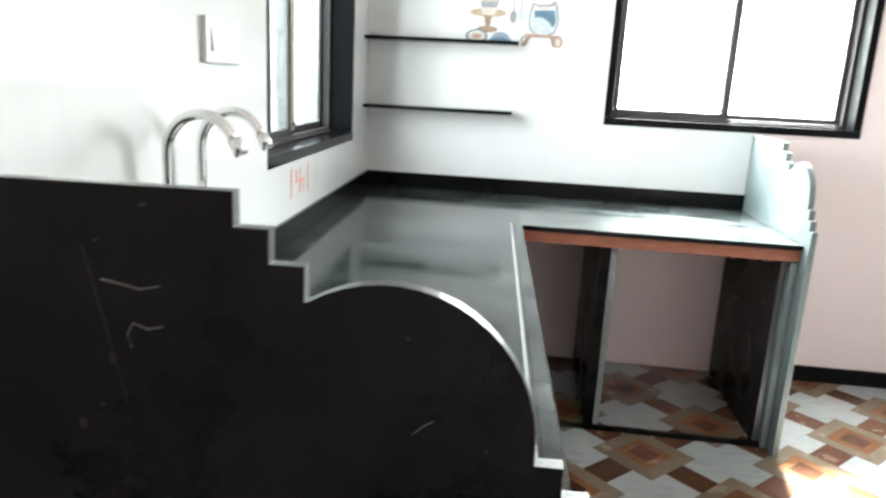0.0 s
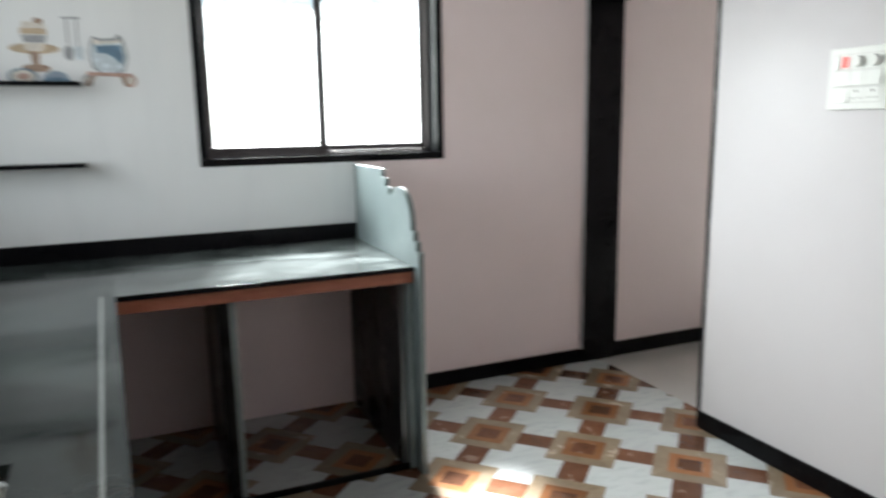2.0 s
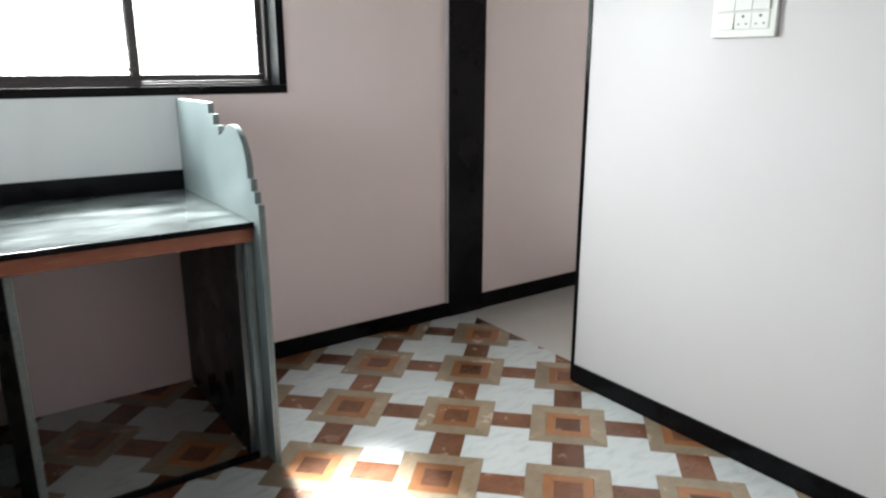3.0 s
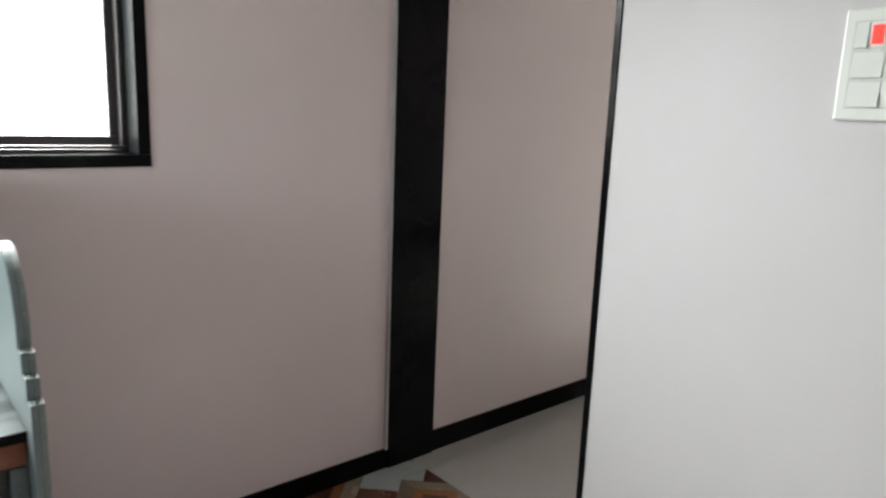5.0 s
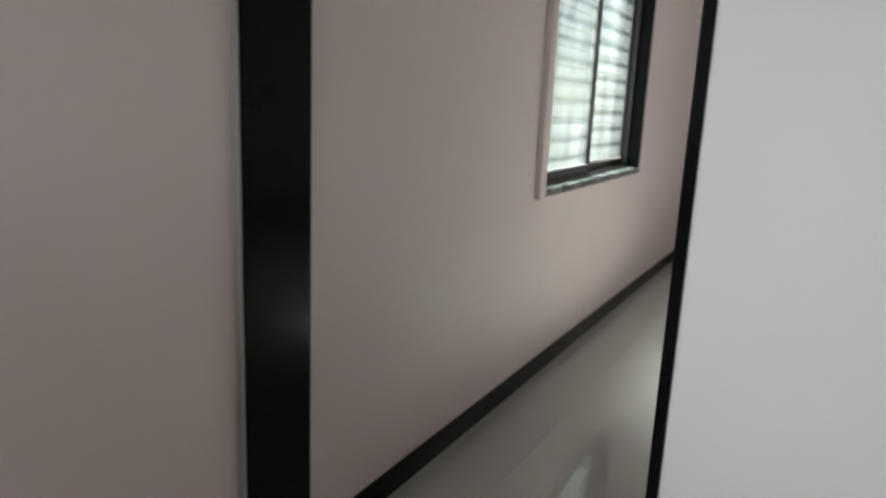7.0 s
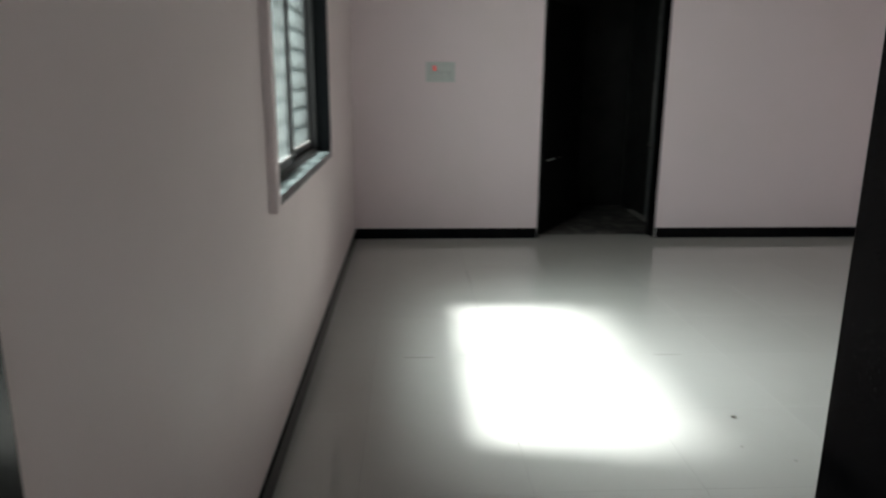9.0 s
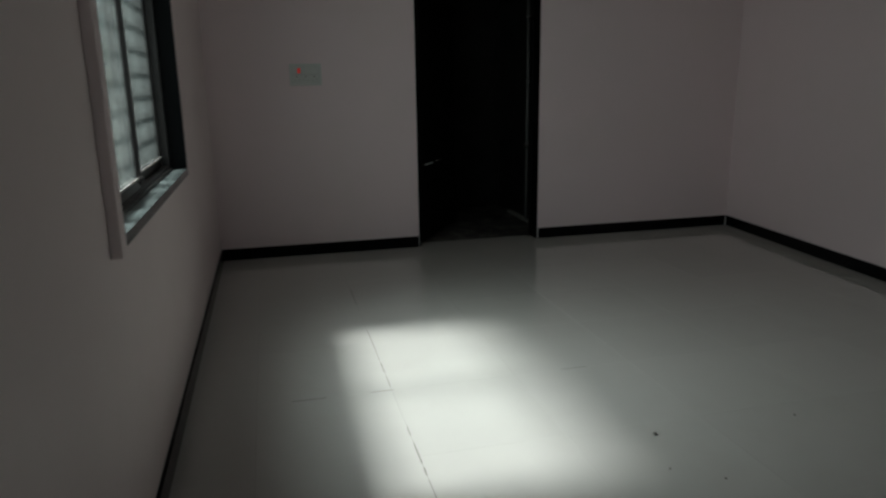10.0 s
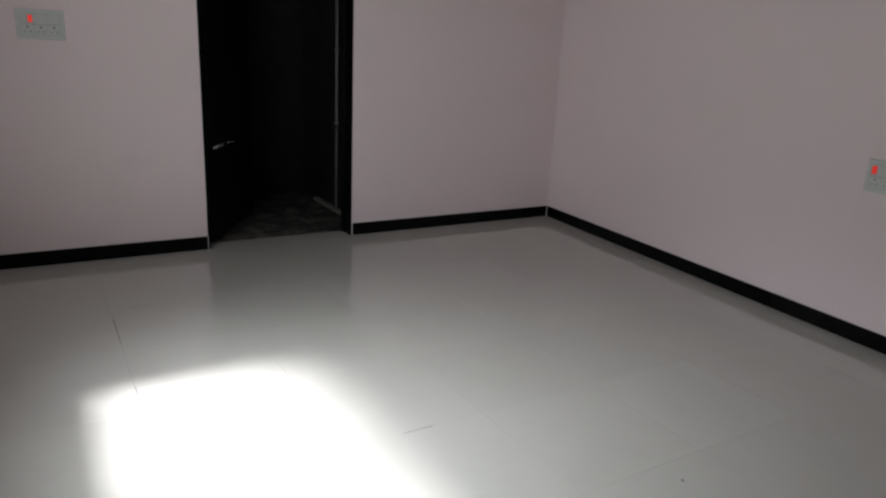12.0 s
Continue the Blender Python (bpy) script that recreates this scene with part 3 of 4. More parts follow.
near_profile = panel_profile(0.8, 1.287, 0.394, 0.0395, 0.0395, 1.168, 0.567, 1.194, 0.742, 1.01, 0.034)
near_panel = thing("granite_end_screen", "black granite end panel with stepped, arched edge and chalk marks", "counter panel")
cut_rim(part("slab", prism(near_profile, NEAR, NEAR + 0.022, "xz", 0.0015), DULL_GRANITE, near_panel, m=WEST), 1, CUT_RIM)
for pts in ([(0.24, 1.178), (0.262, 1.174), (0.285, 1.169), (0.308, 1.174)], [(0.272, 1.098), (0.268, 1.114), (0.275, 1.128), (0.292, 1.122), (0.31, 1.126)],
            [(0.60, 1.018), (0.613, 1.03), (0.623, 1.036)], [(0.220, 1.218), (0.242, 1.124), (0.263, 1.029)]):
    faint = len(pts) == 3
    part("chalk_mark", tube([(x, NEAR - 0.0004, z) for x, z in pts], 0.0008 if faint else 0.0014, 6), CHALK_FAINT if pts[0][0] == 0.220 else CHALK, near_panel, "pale chalk stroke", m=WEST)

for x, z, r, tall in ((0.207, 0.998, 0.005, 1.5), (0.293, 1.266, 0.004, 0.6), (0.232, 1.023, 0.004, 1), (0.591, 1.134, 0.0025, 0.8), (0.236, 1.223, 0.003, 0.7), (0.248, 1.084, 0.004, 2.2), (0.686, 1.004, 0.003, 0.7)):
    smudge = prism([(x + r * math.cos(a) * random.uniform(0.7, 1.2), z + tall * r * math.sin(a) * random.uniform(0.7, 1.2)) for a in [i * math.pi / 6 for i in range(12)]], NEAR - 0.0006, NEAR + 0.0005, "xz")
    part("dust_smudge", smudge, CHALK_FAINT, near_panel, "pale dust smudge", m=WEST)

# sink
sink = thing("kitchen_sink", "stainless steel sink bowl set into the worktop", "sink")


def rounded(x0, x1, y0, y1, r, n=6):
    out = []
    for cx, cy, a in ((x1 - r, y1 - r, 0), (x0 + r, y1 - r, 90), (x0 + r, y0 + r, 180), (x1 - r, y0 + r, 270)):
        out += [(cx + r * math.cos(radians(a + 90 * i / n)), cy + r * math.sin(radians(a + 90 * i / n))) for i in range(n + 1)]
    return out


bm = bmesh.new()
loops = []
for inset, z, r in ((-0.02, TOP - 0.0215, 0.03), (0.003, TOP - 0.0212, 0.05), (0.006, TOP - 0.025, 0.055), (0.016, TOP - 0.15, 0.07), (0.045, TOP - 0.185, 0.08), (0.19, TOP - 0.192, 0.02)):
    loops.append([bm.verts.new((x, y, z)) for x, y in rounded(SU0 + inset, SU1 - inset, SV0 + inset, SV1 - inset, r)])
for a, b in zip(loops, loops[1:]):
    for i in range(len(a)):
        bm.faces.new((a[i], a[(i + 1) % len(a)], b[(i + 1) % len(b)], b[i])).smooth = True
bm.faces.new(loops[-1])
bmesh.ops.recalc_face_normals(bm, faces=bm.faces[:])
bowl = part("bowl", bm, STEEL, sink, m=WEST)
solid = bowl.modifiers.new("thickness", "SOLIDIFY")
solid.thickness = 0.0012
part("drain", tube([(0.385, -2.345, TOP - 0.192), (0.385, -2.345, TOP - 0.187)], 0.04, 20), CHROME, sink, m=WEST)


# taps
def tap(v, spread):
    tp = thing("swan_neck_tap", "chrome wall-mounted swan neck tap over the sink", "tap", group="taps over the sink")
    body = tube([(0.0, v, 1.10), (0.012, v, 1.10)], 0.028, 20)
    part("wall_flange", body, CHROME, tp, m=WEST)
    part("body", tube([(0.012, v, 1.10), (0.05, v, 1.10), (0.10, v, 1.10), (0.118, v, 1.10)], [0.016, 0.019, 0.019, 0.015], 16), CHROME, tp, m=WEST)
    part("lever", tube([(0.112, v, 1.11), (0.113, v, 1.135), (0.114, v, 1.152)], [0.007, 0.005, 0.006], 10), CHROME, tp, m=WEST)
    path = [(0.045, v, 1.115), (0.047, v, 1.20)] + [(0.047 + 0.07 - 0.07 * math.cos(a), v + spread * a, 1.255 + 0.078 * math.sin(a)) for a in [i * math.pi * 0.87 / 16 for i in range(17)]]
    part("swan_neck", tube(path, 0.0105, 14), CHROME, tp, m=WEST)
    e, d = Vector(path[-1]), (Vector(path[-1]) - Vector(path[-2])).normalized()
    part("nozzle", tube([e - d * 0.004, e + d * 0.03], 0.0135, 14), CHROME, tp, m=WEST)
    return tp


tap(-2.335, 0.0)
tap(-2.178, 0.0)

# wall shelves
for z, reach in ((1.29, 0.757), (1.622, 0.768)):
    sh = thing("wall_shelf", "thin black granite wall shelf in the corner", "shelf", group="corner shelves")
    part("slab", boxed(0.004, reach, -0.13, -0.006, z - 0.009, z + 0.009, bevel=0.002), BLACK_GRANITE, sh)


# ---- switchboards ----
def switch_plate(m, w, h, rows, label, group="switch plates"):
    """Local x along the wall, y into the room negative, z up. rows from the top: lists of module kinds."""
    sp = thing("switch_plate", label, "switch", m, group)
    part("plate", boxed(0, w, -0.014, -0.0006, 0, h, bevel=0.004), PLASTIC, sp)
    pad = 0.022
    rh = (h - 2 * pad) / len(rows)
    for i, row in enumerate(rows):
        z1 = h - pad - i * rh - 0.004
        z0 = z1 - rh + 0.008
        part("recess", boxed(pad - 0.003, w - pad + 0.003, -0.0146, -0.0141, z0 - 0.003, z1 + 0.003), PLASTIC_GREY, sp)
        total = sum(u for _, u in row)
        x = pad
        for kind, units in row:
            ww = (w - 2 * pad) * units / total
            if kind == "neon":
                part("rocker", boxed(x + 0.001, x + ww - 0.001, -0.0165, -0.0148, z0, z1), PLASTIC, sp)
                part("indicator", boxed(x + 0.16 * ww, x + 0.84 * ww, -0.0185, -0.0166, z0 + 0.12 * (z1 - z0), z1 - 0.12 * (z1 - z0), bevel=0.001), NEON, sp, "glowing red neon indicator")
            elif kind == "knob":
                mod = part("dimmer", boxed(x + 0.001, x + ww - 0.001, -0.016, -0.0148, z0, z1), PLASTIC, sp)
                c = ((2 * x + ww) / 2, (z0 + z1) / 2)
                part("knob", tube([(c[0], -0.0162, c[1]), (c[0], -0.03, c[1])], [min(ww, rh) * 0.36, min(ww, rh) * 0.3], 18), PLASTIC, mod)
            elif kind == "socket":
                mod = part("socket", boxed(x + 0.001, x + ww - 0.001, -0.0165, -0.0148, z0, z1, bevel=0.001), PLASTIC, sp)
                c = ((2 * x + ww) / 2, (z0 + z1) / 2)
                for dx, dz, r in ((0, 0.28, 0.10), (-0.22, -0.2, 0.07), (0.22, -0.2, 0.07)):
                    part("pin_hole", tube([(c[0] + dx * ww, -0.0167, c[1] + dz * (z1 - z0)), (c[0] + dx * ww, -0.0172, c[1] + dz * (z1 - z0))], r * ww * 0.8, 10), DARK_HOLE, mod)
            else:
                sw = prism([(-0.0148, z0), (-0.0148, z1), (-0.0165, z1), (-0.0215, z0)], x + 0.001, x + ww - 0.001, "yz", 0.0006)
                part("rocker", sw, PLASTIC, sp)
            x += ww
    return sp


facing_west = PARTITION @ pose(PX0, -1.55, 1.462, 0, 0, -90)
switch_plate(facing_west, 0.222, 0.215, [[("hole", 0.5), ("neon", 0.6), ("knob", 1.2), ("knob", 1.2)], [("rocker", 1)] * 3, [("rocker", 1), ("socket", 1), ("socket", 1)]], "large white switchboard with red indicator, dimmers and sockets")
switch_plate(WEST @ pose(0.006, -2.068, 1.432, 0, 0, 90), 0.205, 0.102, [[("rocker", 1), ("rocker", 1)]], "small white switch plate on the sink wall")
switch_plate(pose(EX, -0.622, 1.36, 0, 0, -90), 0.245, 0.165, [[("rocker", 0.6), ("neon", 0.6), ("rocker", 1.2), ("rocker", 1.2)], [("socket", 1)] * 3], "white switchboard with glowing red indicator")
switch_plate(SOUTH @ pose(-2.862, 0, 0.808, 0, 0, 180), 0.235, 0.168, [[("neon", 0.6), ("rocker", 1.2), ("rocker", 1.2)], [("socket", 1)] * 3], "white switchboard with glowing red indicator low on the wall")
switch_plate(SOUTH @ pose(-2.936, 0, 1.47, 0, 0, 180), 0.21, 0.09, [[("rocker", 1), ("rocker", 1), ("rocker", 1)]], "small white switch plate high on the wall")

# faded red sticker on the sink wall tiles
mark = thing("red_sticker", "faded red auspicious paper sticker on wall tiles", "sticker")
MX = WEST @ pose(0.0065, -1.378, 1.012, 0, 0, 90)
for x0, x1, z0, z1 in ((0.0, 0.012, 0.0, 0.10), (0.205, 0.217, 0.0, 0.10), (0.06, 0.155, 0.046, 0.056), (0.102, 0.113, 0.008, 0.094), (0.06, 0.07, 0.056, 0.09), (0.145, 0.155, 0.012, 0.046)):
    part("stroke", boxed(x0, x1, -0.0012, -0.0003, z0, z1), RED_MARK, mark, m=MX)


# ---- wall decal of crockery ----
def flat(points, depth):
    return prism(points, -0.0072 - depth, -0.0064, "xz")


def ellipse(cx, cz, rx, rz, n=24, a0=0, a1=360):
    return arc(cx, cz, rx, rz, a0, a1, n)[:n] if a1 - a0 == 360 else arc(cx, cz, rx, rz, a0, a1, n)


def decal_colour(name, c):
    return material(name, tuple(0.72 * v for v in c), 0.4, grain=(40, c, 0.4))


D_TAN, D_BROWN, D_RED = decal_colour("decal_tan", (0.52, 0.41, 0.28)), decal_colour("decal_brown", (0.36, 0.25, 0.18)), decal_colour("decal_red", (0.50, 0.32, 0.26))
D_BLUE, D_SLATE, D_CREAM = decal_colour("decal_blue", (0.32, 0.40, 0.48)), decal_colour("decal_slate", (0.13, 0.22, 0.30)), decal_colour("decal_cream", (0.70, 0.66, 0.58))
D_GREY, D_GLASS = decal_colour("decal_grey", (0.34, 0.35, 0.36)), decal_colour("decal_pale_blue", (0.60, 0.68, 0.71))
decal = thing("wall_decal", "printed wall sticker of crockery, cake stand and utensils", "wall sticker")
for name, pts, depth, mat in (
        ("stand_plate", ellipse(0.604, 1.768, 0.092, 0.022), 0.0, D_TAN),
        ("stand_stem", [(0.585, 1.755), (0.623, 1.755), (0.617, 1.705), (0.645, 1.675), (0.563, 1.675), (0.592, 1.705)], 0.0002, D_BROWN),
        ("stand_foot", ellipse(0.604, 1.69, 0.052, 0.016), 0.0003, D_BROWN),
        ("bowl", [(0.565, 1.79), (0.643, 1.79), (0.632, 1.758), (0.576, 1.758)], 0.0006, D_CREAM),
        ("bowl_stack", [(0.56, 1.822), (0.655, 1.822), (0.645, 1.792), (0.57, 1.792)], 0.0005, D_GREY),
        ("bowl_stack", [(0.562, 1.85), (0.652, 1.85), (0.655, 1.825), (0.558, 1.825)], 0.0004, D_TAN),
        ("bowl_stack", [(0.572, 1.876), (0.645, 1.87), (0.655, 1.852), (0.565, 1.852)], 0.0006, D_CREAM),
        ("lid_knob", ellipse(0.628, 1.878, 0.018, 0.012), 0.0007, D_BROWN),
        ("plate", ellipse(0.553, 1.655, 0.055, 0.034), 0.0006, D_SLATE),
        ("plate_face", ellipse(0.553, 1.656, 0.044, 0.026), 0.0009, D_CREAM),
        ("plate_flower", ellipse(0.553, 1.656, 0.022, 0.013), 0.0012, D_RED),
        ("tureen", [p for p in ellipse(0.672, 1.64, 0.05, 0.04, 14, 0, 180)], 0.0006, D_BLUE),
        ("saucer", ellipse(0.672, 1.638, 0.056, 0.015), 0.0009, D_SLATE),
        ("hook_rail", [(0.712, 1.897), (0.782, 1.9), (0.782, 1.892), (0.712, 1.889)], 0.0, D_GREY),
        ("spoon_handle", [(0.727, 1.892), (0.734, 1.892), (0.733, 1.775), (0.727, 1.775)], 0.0002, D_GREY),
        ("spoon_handle", [(0.764, 1.892), (0.771, 1.892), (0.769, 1.775), (0.763, 1.775)], 0.0002, D_GREY),
        ("spoon_bowl", ellipse(0.729, 1.752, 0.018, 0.03), 0.0004, D_GREY),
        ("spoon_bowl", [(0.748, 1.78), (0.785, 1.78), (0.78, 1.725), (0.754, 1.725)], 0.0004, D_GLASS),
        ("jug_outline", [(0.812, 1.80), (0.822, 1.825), (0.85, 1.815), (0.905, 1.818), (0.925, 1.835), (0.942, 1.815), (0.955, 1.74), (0.938, 1.682), (0.90, 1.668), (0.845, 1.668), (0.81, 1.695), (0.803, 1.75)], 0.0, D_GREY),
        ("jug_rim", [(0.825, 1.815), (0.85, 1.805), (0.905, 1.808), (0.932, 1.815), (0.93, 1.80), (0.822, 1.79)], 0.0004, D_CREAM),
        ("jug", [(0.82, 1.79), (0.93, 1.80), (0.945, 1.74), (0.932, 1.69), (0.90, 1.675), (0.845, 1.675), (0.818, 1.70), (0.812, 1.75)], 0.0002, D_GLASS),
        ("jug_band", [(0.828, 1.785), (0.928, 1.79), (0.938, 1.735), (0.925, 1.71), (0.90, 1.735), (0.87, 1.755), (0.835, 1.755)], 0.0006, D_SLATE),
        ("stool_top", [(0.79, 1.678), (0.965, 1.672), (0.968, 1.656), (0.79, 1.662)], 0.0004, D_RED),
        ("stool_leg", [(0.806, 1.662), (0.824, 1.662), (0.788, 1.615), (0.775, 1.62)], 0.0006, D_BROWN),
        ("stool_leg", [(0.915, 1.66), (0.932, 1.658), (0.945, 1.615), (0.93, 1.618)], 0.0006, D_BROWN),
        ("stool_scroll", ellipse(0.955, 1.642, 0.025, 0.028), 0.0002, D_RED),
        ("stool_scroll_hole", ellipse(0.955, 1.642, 0.014, 0.017), 0.0005, D_CREAM),
        ("stool_scroll", ellipse(0.79, 1.642, 0.02, 0.026), 0.0002, D_GREY),
        ("stool_scroll_hole", ellipse(0.79, 1.642, 0.012, 0.016), 0.0005, D_CREAM)):
    part(name, flat(pts, depth), mat, decal)

# ---- east doorway and the dark washroom behind it ----
frame_e = thing("door_frame", "polished black granite lining of the washroom doorway", "door frame", kind="structure")
part("jamb", boxed(EX - 0.004, EX + 0.144, DOOR_N - 0.018, DOOR_N - 0.0005, 0, HEAD, bevel=0.002), BLACK_GRANITE, frame_e)
part("jamb", boxed(EX - 0.004, EX + 0.144, DOOR_S + 0.0005, DOOR_S + 0.018, 0, HEAD, bevel=0.002), BLACK_GRANITE, frame_e)
part("lintel", boxed(EX - 0.004, EX + 0.144, DOOR_S + 0.018, DOOR_N - 0.018, HEAD - 0.018, HEAD - 0.0005, bevel=0.002), BLACK_GRANITE, frame_e)
part("stop_bead", boxed(EX + 0.10, EX + 0.14, DOOR_S + 0.0185, DOOR_S + 0.03, 0, HEAD - 0.02, bevel=0.002), DOOR_SHADE_DARK, frame_e)
BOLT_Z = 0.67
leaf = thing("door_1", "flush door standing open into the unlit washroom, shade in its colour", "door", pose(EX + 0.15, DOOR_N - 0.03, 0.012, 0, 0, -32), kind="structure")
part("leaf", boxed(0, 0.99, -0.036, 0, 0, 2.04, bevel=0.003), DOOR_SHADE_DARK, leaf)
# White plastic colour stands in for the glint on the metal bolt.
bolt = part("bolt", tube([(0.03, -0.06, BOLT_Z), (0.23, -0.06, BOLT_Z)], 0.007, 10), PLASTIC, leaf, "metal sliding bolt, its glint given by a pale colour")
for x in (0.06, 0.18):
    part("bolt_bracket", boxed(x, x + 0.022, -0.07, -0.0365, BOLT_Z - 0.014, BOLT_Z - 0.0075, bevel=0.001), STEEL, bolt)
part("bolt_tail", tube([(0.32, -0.06, BOLT_Z), (0.48, -0.06, BOLT_Z)], 0.005, 10), STEEL, leaf)
part("bolt_bracket", boxed(0.42, 0.442, -0.068, -0.0365, BOLT_Z - 0.012, BOLT_Z - 0.0055, bevel=0.001), STEEL, leaf)
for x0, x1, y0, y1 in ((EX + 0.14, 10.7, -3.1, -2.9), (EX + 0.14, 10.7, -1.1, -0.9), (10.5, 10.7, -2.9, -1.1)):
    tagged(part("wall_washroom", boxed(x0, x1, y0, y1, -0.1, CEIL), BATH_TILE), "tiled washroom wall with the unlit room's shade in its colour", "wall", kind="structure")

pipe = thing("water_pipe", "grey plastic water pipe clipped upright to the washroom wall", "pipe")
part("pipe", tube([(9.55, -2.868, 0.0), (9.55, -2.868, 2.5)], 0.014, 12), PIPE_GREY, pipe)
for z in (0.75, 1.35, 1.95):
    part("clip", tube([(9.55, -2.868, z), (9.55, -2.868, z + 0.03)], 0.021, 12), PIPE_GREY, pipe)
part("branch", tube([(9.55, -2.868, 0.74), (9.50, -2.82, 0.745), (9.42, -2.80, 0.78)], 0.009, 10), CHROME, pipe, "small chrome tap")
ledge = thing("washroom_kerb", "pale cement kerb along the washroom wall", "kerb")
part("strip", boxed(9.45, 10.1, -2.90, -2.86, -0.002, 0.03, bevel=0.004), GROUT, ledge)

# pale filler at the ends of the skirting
for name, x0, x1, y0, y1 in (("north", EX - 0.018, EX - 0.0005, DOOR_N + 0.0005, DOOR_N + 0.0036), ("south", EX - 0.018, EX - 0.0005, DOOR_S - 0.0036, DOOR_S - 0.0005)):
    tagged(part("trim", boxed(x0, x1, y0, y1, 0, SKIRT_ROOM + 0.004), FILLER_AND_GLINT), "pale filler line at the end of the skirting", "trim", kind="structure")
tagged(part("trim", boxed(-0.021, -0.0145, 0.0145, 0.019, 0, SKIRT_ROOM + 0.002, SOUTH), FILLER_AND_GLINT), "pale filler line in the skirting corner", "trim", kind="structure")

# ---- small debris on the room floor ----
for x, y, r in ((5.387, -1.836, 0.011), (5.151, -1.759, 0.004), (5.044, -1.912, 0.005), (5.376, -2.479, 0.005)):
    bm = bmesh.new()
    bmesh.ops.create_icosphere(bm, subdivisions=1, radius=r)
    for v in bm.verts:
        v.co = Vector((v.co.x * random.uniform(0.8, 1.5), v.co.y * random.uniform(0.6, 1.1), (v.co.z + r) * 0.45))
    bit = part("debris_crumb", bm, DIRT, m=Matrix.Translation((x, y, 0.0)))
    tagged(bit, "small brown crumb of dirt on the tiled floor", "debris", "crumbs on the floor")

# ---- floors ----
kitchen_floor = thing("floor_kitchen", "glossy patterned floor of brown squares and white crosses", "floor", kind="structure")
part("bed", boxed(-0.01, TILE_END, KY, 0.0, -0.1, -0.004), GROUT, kitchen_floor)
room_floor = thing("floor_room", "glossy cream vitrified tile floor", "floor", kind="structure")
part("bed", boxed(TILE_END, EX + 0.14, SY, 0.0, -0.1, -0.006), GROUT, room_floor)
tagged(part("floor_washroom", boxed(EX + 0.141, 10.5, -2.9, -1.1, -0.1, -0.002), BATH_FLOOR), "dirty washroom floor with the unlit room's shade in its colour", "floor", kind="structure")


def clip(poly, axis, value, keep_less):
    out = []
    for i, a in enumerate(poly):
        b = poly[(i + 1) % len(poly)]
        ia, ib = (a[axis] <= value) == keep_less, (b[axis] <= value) == keep_less
        if ia:
            out.append(a)
        if ia != ib:
            k = (value - a[axis]) / (b[axis] - a[axis])
            out.append((a[0] + k * (b[0] - a[0]), a[1] + k * (b[1] - a[1])))
    return out


def slab_mesh(name, polys, mat, z0=-0.004, z1=0.0):
    """Thin pieces from convex outlines, one island each."""
    verts, faces = [], []
    for poly in polys:
        n, k = len(poly), len(verts)
        if sum(poly[i][0] * poly[(i + 1) % n][1] - poly[(i + 1) % n][0] * poly[i][1] for i in range(n)) < 0:
            poly = poly[::-1]
        verts += [(x, y, z0) for x, y in poly] + [(x, y, z1) for x, y in poly]
        faces.append([k + n + i for i in range(n)])
        faces += [[k + i, k + (i + 1) % n, k + n + (i + 1) % n, k + n + i] for i in range(n)]
    me = bpy.data.meshes.new(name)
    me.from_pydata(verts, [], faces)
    me.materials.append(mat)
    return me


def rect(x0, x1, y0, y1):
    return [(x0, y0), (x1, y0), (x1, y1), (x0, y1)]


PITCH, SQ, IN, CE, SM = 0.4465, 0.292, 0.172, 0.098, 0.116
G = 0.0006
h1, h2, h3 = SQ / 2, IN / 2, CE / 2
gap = (PITCH - SQ) / 2
hp = PITCH / 2
ring = [[(-h1 + G, -h1 + G), (h1 - G, -h1 + G), (h2 + G, -h2 - G), (-h2 - G, -h2 - G)]]
for k in range(3):
    ring.append([(-y, x) for x, y in ring[-1]])
inner = [[(-h2 + G, -h2 + G), (h2 - G, -h2 + G), (h3, -h3 - G), (-h3, -h3 - G)]]
for k in range(3):
    inner.append([(-y, x) for x, y in inner[-1]])
cross = [rect(-gap + G, gap - G, -gap + G, gap - G)]
arm = hp - SM / 2
cross += [rect(gap - G, arm - G, -gap + G, gap - G), rect(-arm + G, -gap + G, -gap + G, gap - G), rect(-gap + G, gap - G, gap - G, arm - G), rect(-gap + G, gap - G, -arm + G, -gap + G)]
KINDS = (("square_border", ring, TAUPE, (0, 0)), ("square_panel", inner, ORANGE, (0, 0)), ("square_centre", [rect(-h3 + G, h3 - G, -h3 + G, h3 - G)], BROWN, (0, 0)),
         ("small_brown_tile", [rect(-SM / 2 + G, SM / 2 - G, -gap + G, gap - G)], BROWN, (0, hp)), ("small_brown_tile", [rect(-gap + G, gap - G, -SM / 2 + G, SM / 2 - G)], BROWN, (hp, 0)),
         ("white_cross", cross, WHITE_PRINT, (hp, hp)))
ORIGIN, TURN = Vector((2.676, -0.963)), radians(-45)
ct, st = math.cos(TURN), math.sin(TURN)
shared = [slab_mesh(name, polys, mat) for name, polys, mat, _ in KINDS]
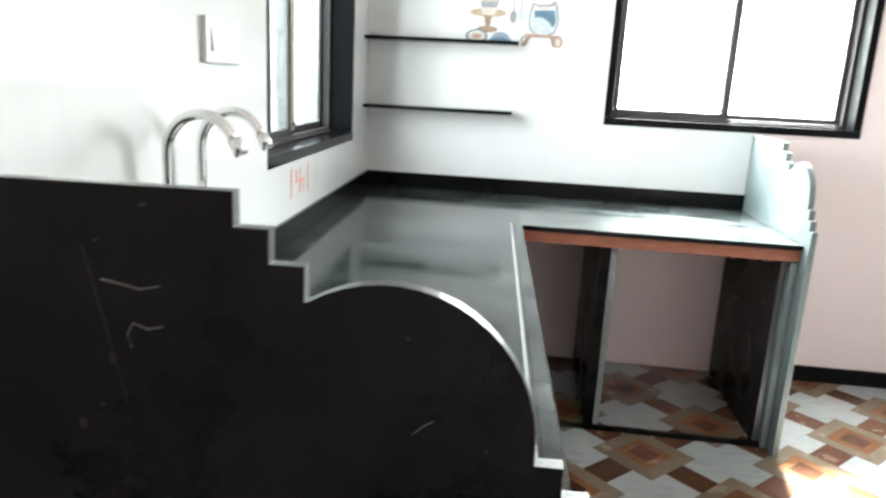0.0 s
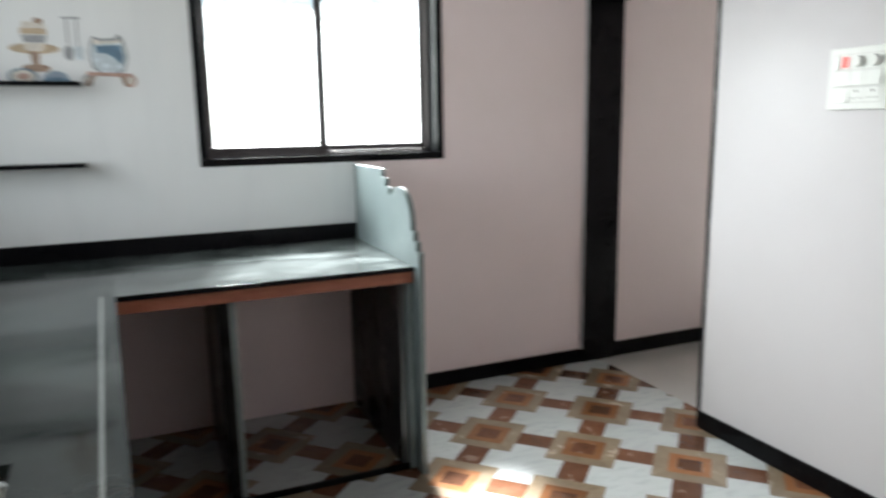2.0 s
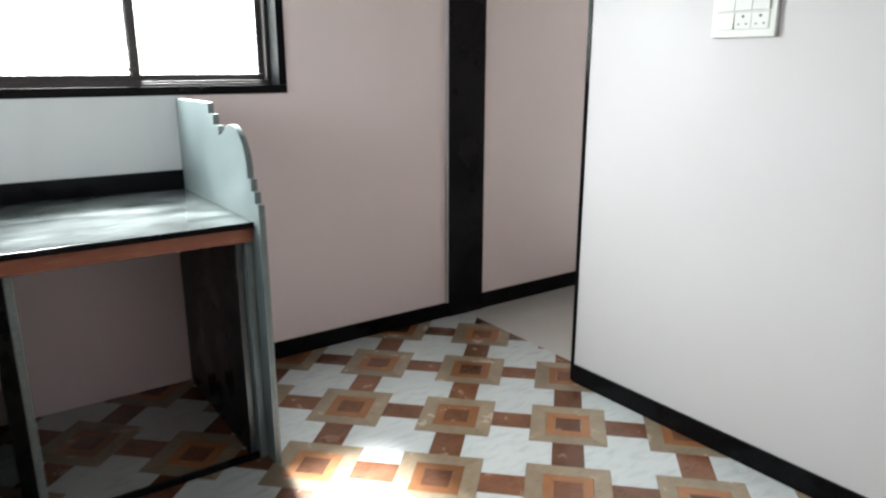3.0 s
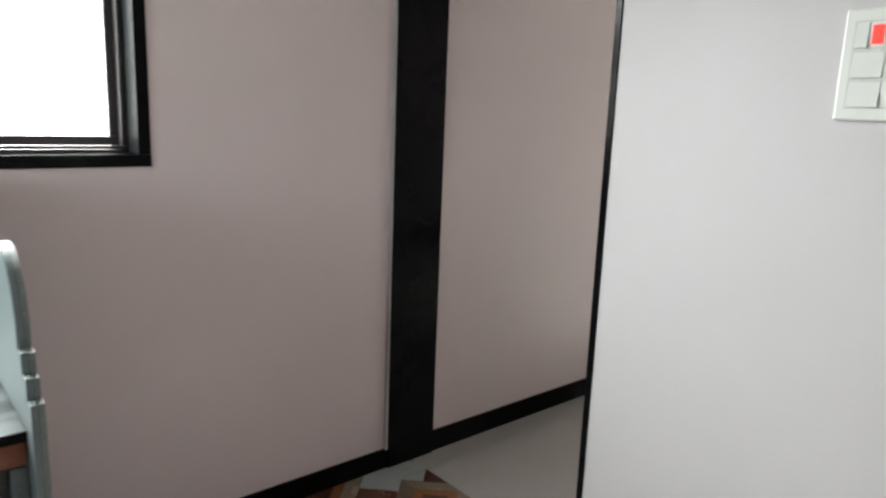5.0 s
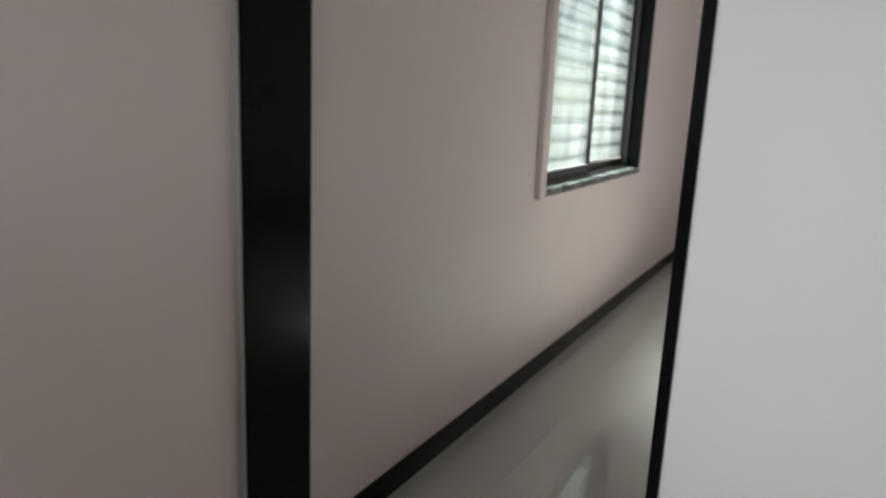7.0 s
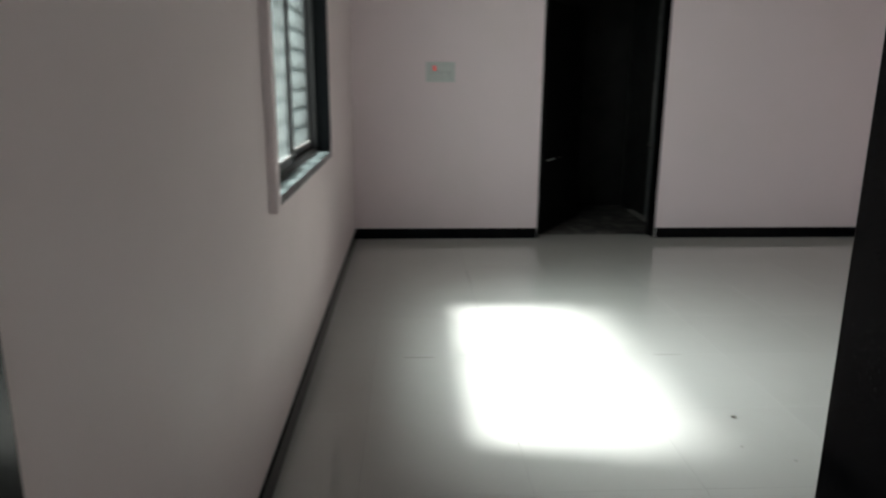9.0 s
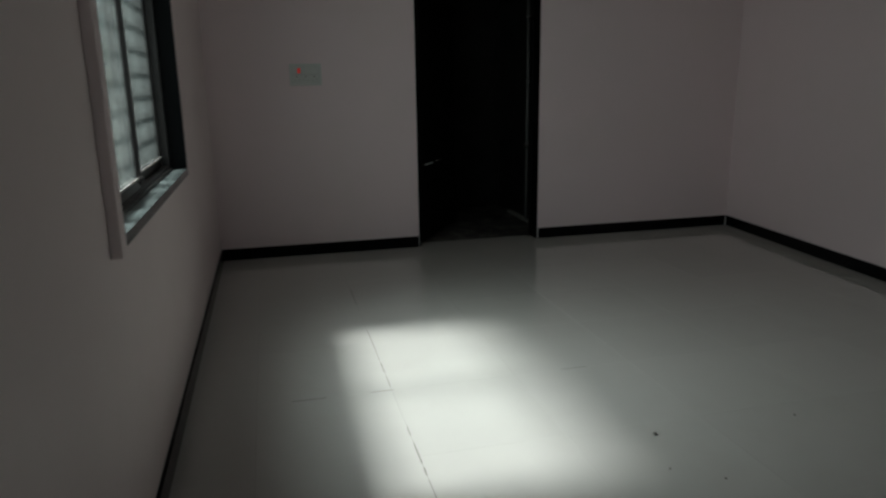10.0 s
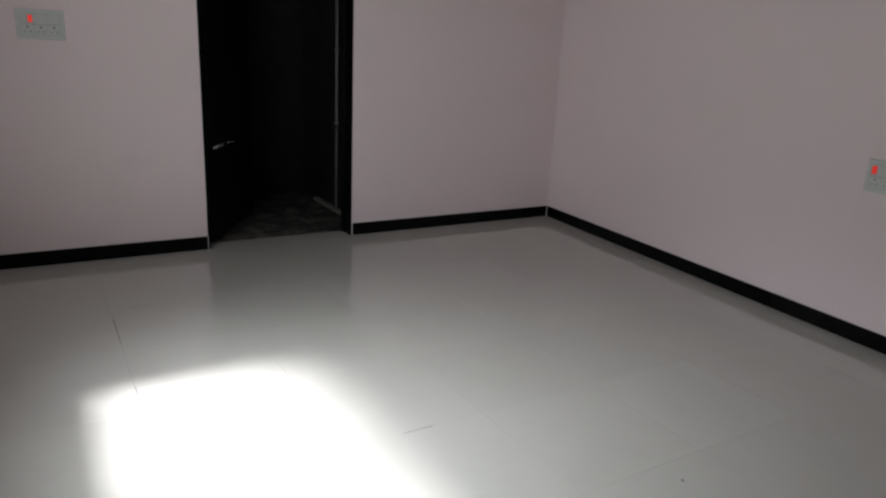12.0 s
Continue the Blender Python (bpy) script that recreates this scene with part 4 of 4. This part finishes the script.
for i in range(-14, 15):
    for j in range(-14, 15):
        for (name, polys, mat, off), me in zip(KINDS, shared):
            a, b = i * PITCH + off[0], j * PITCH + off[1]
            cx, cy = ORIGIN.x + a * ct - b * st, ORIGIN.y + a * st + b * ct
            if not (-0.3 < cx < TILE_END + 0.3 and KY - 0.3 < cy < 0.3):
                continue
            placed = [[(cx + x * ct - y * st, cy + x * st + y * ct) for x, y in poly] for poly in polys]
            xs, ys = [p[0] for q in placed for p in q], [p[1] for q in placed for p in q]
            if max(xs) < 0.0 or min(xs) > TILE_END - 0.01 or max(ys) < KY or min(ys) > -0.005:
                continue
            if min(xs) >= -0.01 and max(xs) <= TILE_END and max(ys) <= 0.0:
                ob = new(name, me)
                ob.matrix_world = pose(cx, cy, 0, 0, 0, math.degrees(TURN))
            else:
                kept = [q for q in (clip(clip(clip(q, 0, TILE_END, True), 0, -0.01, False), 1, 0.0, True) for q in placed) if len(q) > 2]
                if not kept:
                    continue
                ob = new(name, slab_mesh(name, kept, mat))
            ob.parent = kitchen_floor

# cream tiles of the room
X_JOINT, Y_JOINT, T = 6.08, -0.90, 0.6
xs = sorted({TILE_END, EX + 0.14, *[X_JOINT + k * T for k in range(-5, 6) if TILE_END < X_JOINT + k * T < EX + 0.13]})
ys = sorted({SY, 0.0, *[Y_JOINT + k * T for k in range(-7, 3) if SY < Y_JOINT + k * T < 0]})
for x0, x1 in zip(xs, xs[1:]):
    for y0, y1 in zip(ys, ys[1:]):
        ob = part("floor_tile", boxed(x0 + 0.0003, x1 - 0.0003, y0 + 0.0003, y1 - 0.0003, -0.006, random.uniform(-0.0002, 0.0), bevel=0.0002), FLOOR_CREAM, room_floor)
# dirt caught in the joints of the cream tiles
for along, at, a, b in (("x", Y_JOINT, 6.12, 6.9), ("x", Y_JOINT, 5.2, 5.72), ("x", Y_JOINT, 7.38, 7.72), ("y", X_JOINT, -0.60, -0.41), ("y", X_JOINT, -0.91, -0.80), ("y", X_JOINT, -1.87, -1.74)):
    at_end = a
    while at_end < b - 0.02:
        run = min(random.uniform(0.05, 0.17), b - at_end)
        half = random.uniform(0.0009, 0.002)
        lane = (at_end, at_end + run, at - half, at + half)
        x0, x1, y0, y1 = lane if along == "x" else (lane[2], lane[3], lane[0], lane[1])
        part("joint_dirt", boxed(x0, x1, y0, y1, -0.003, 0.0006), DIRT, room_floor)
        at_end += run + random.choice((0.0, 0.0, 0.03, 0.06))
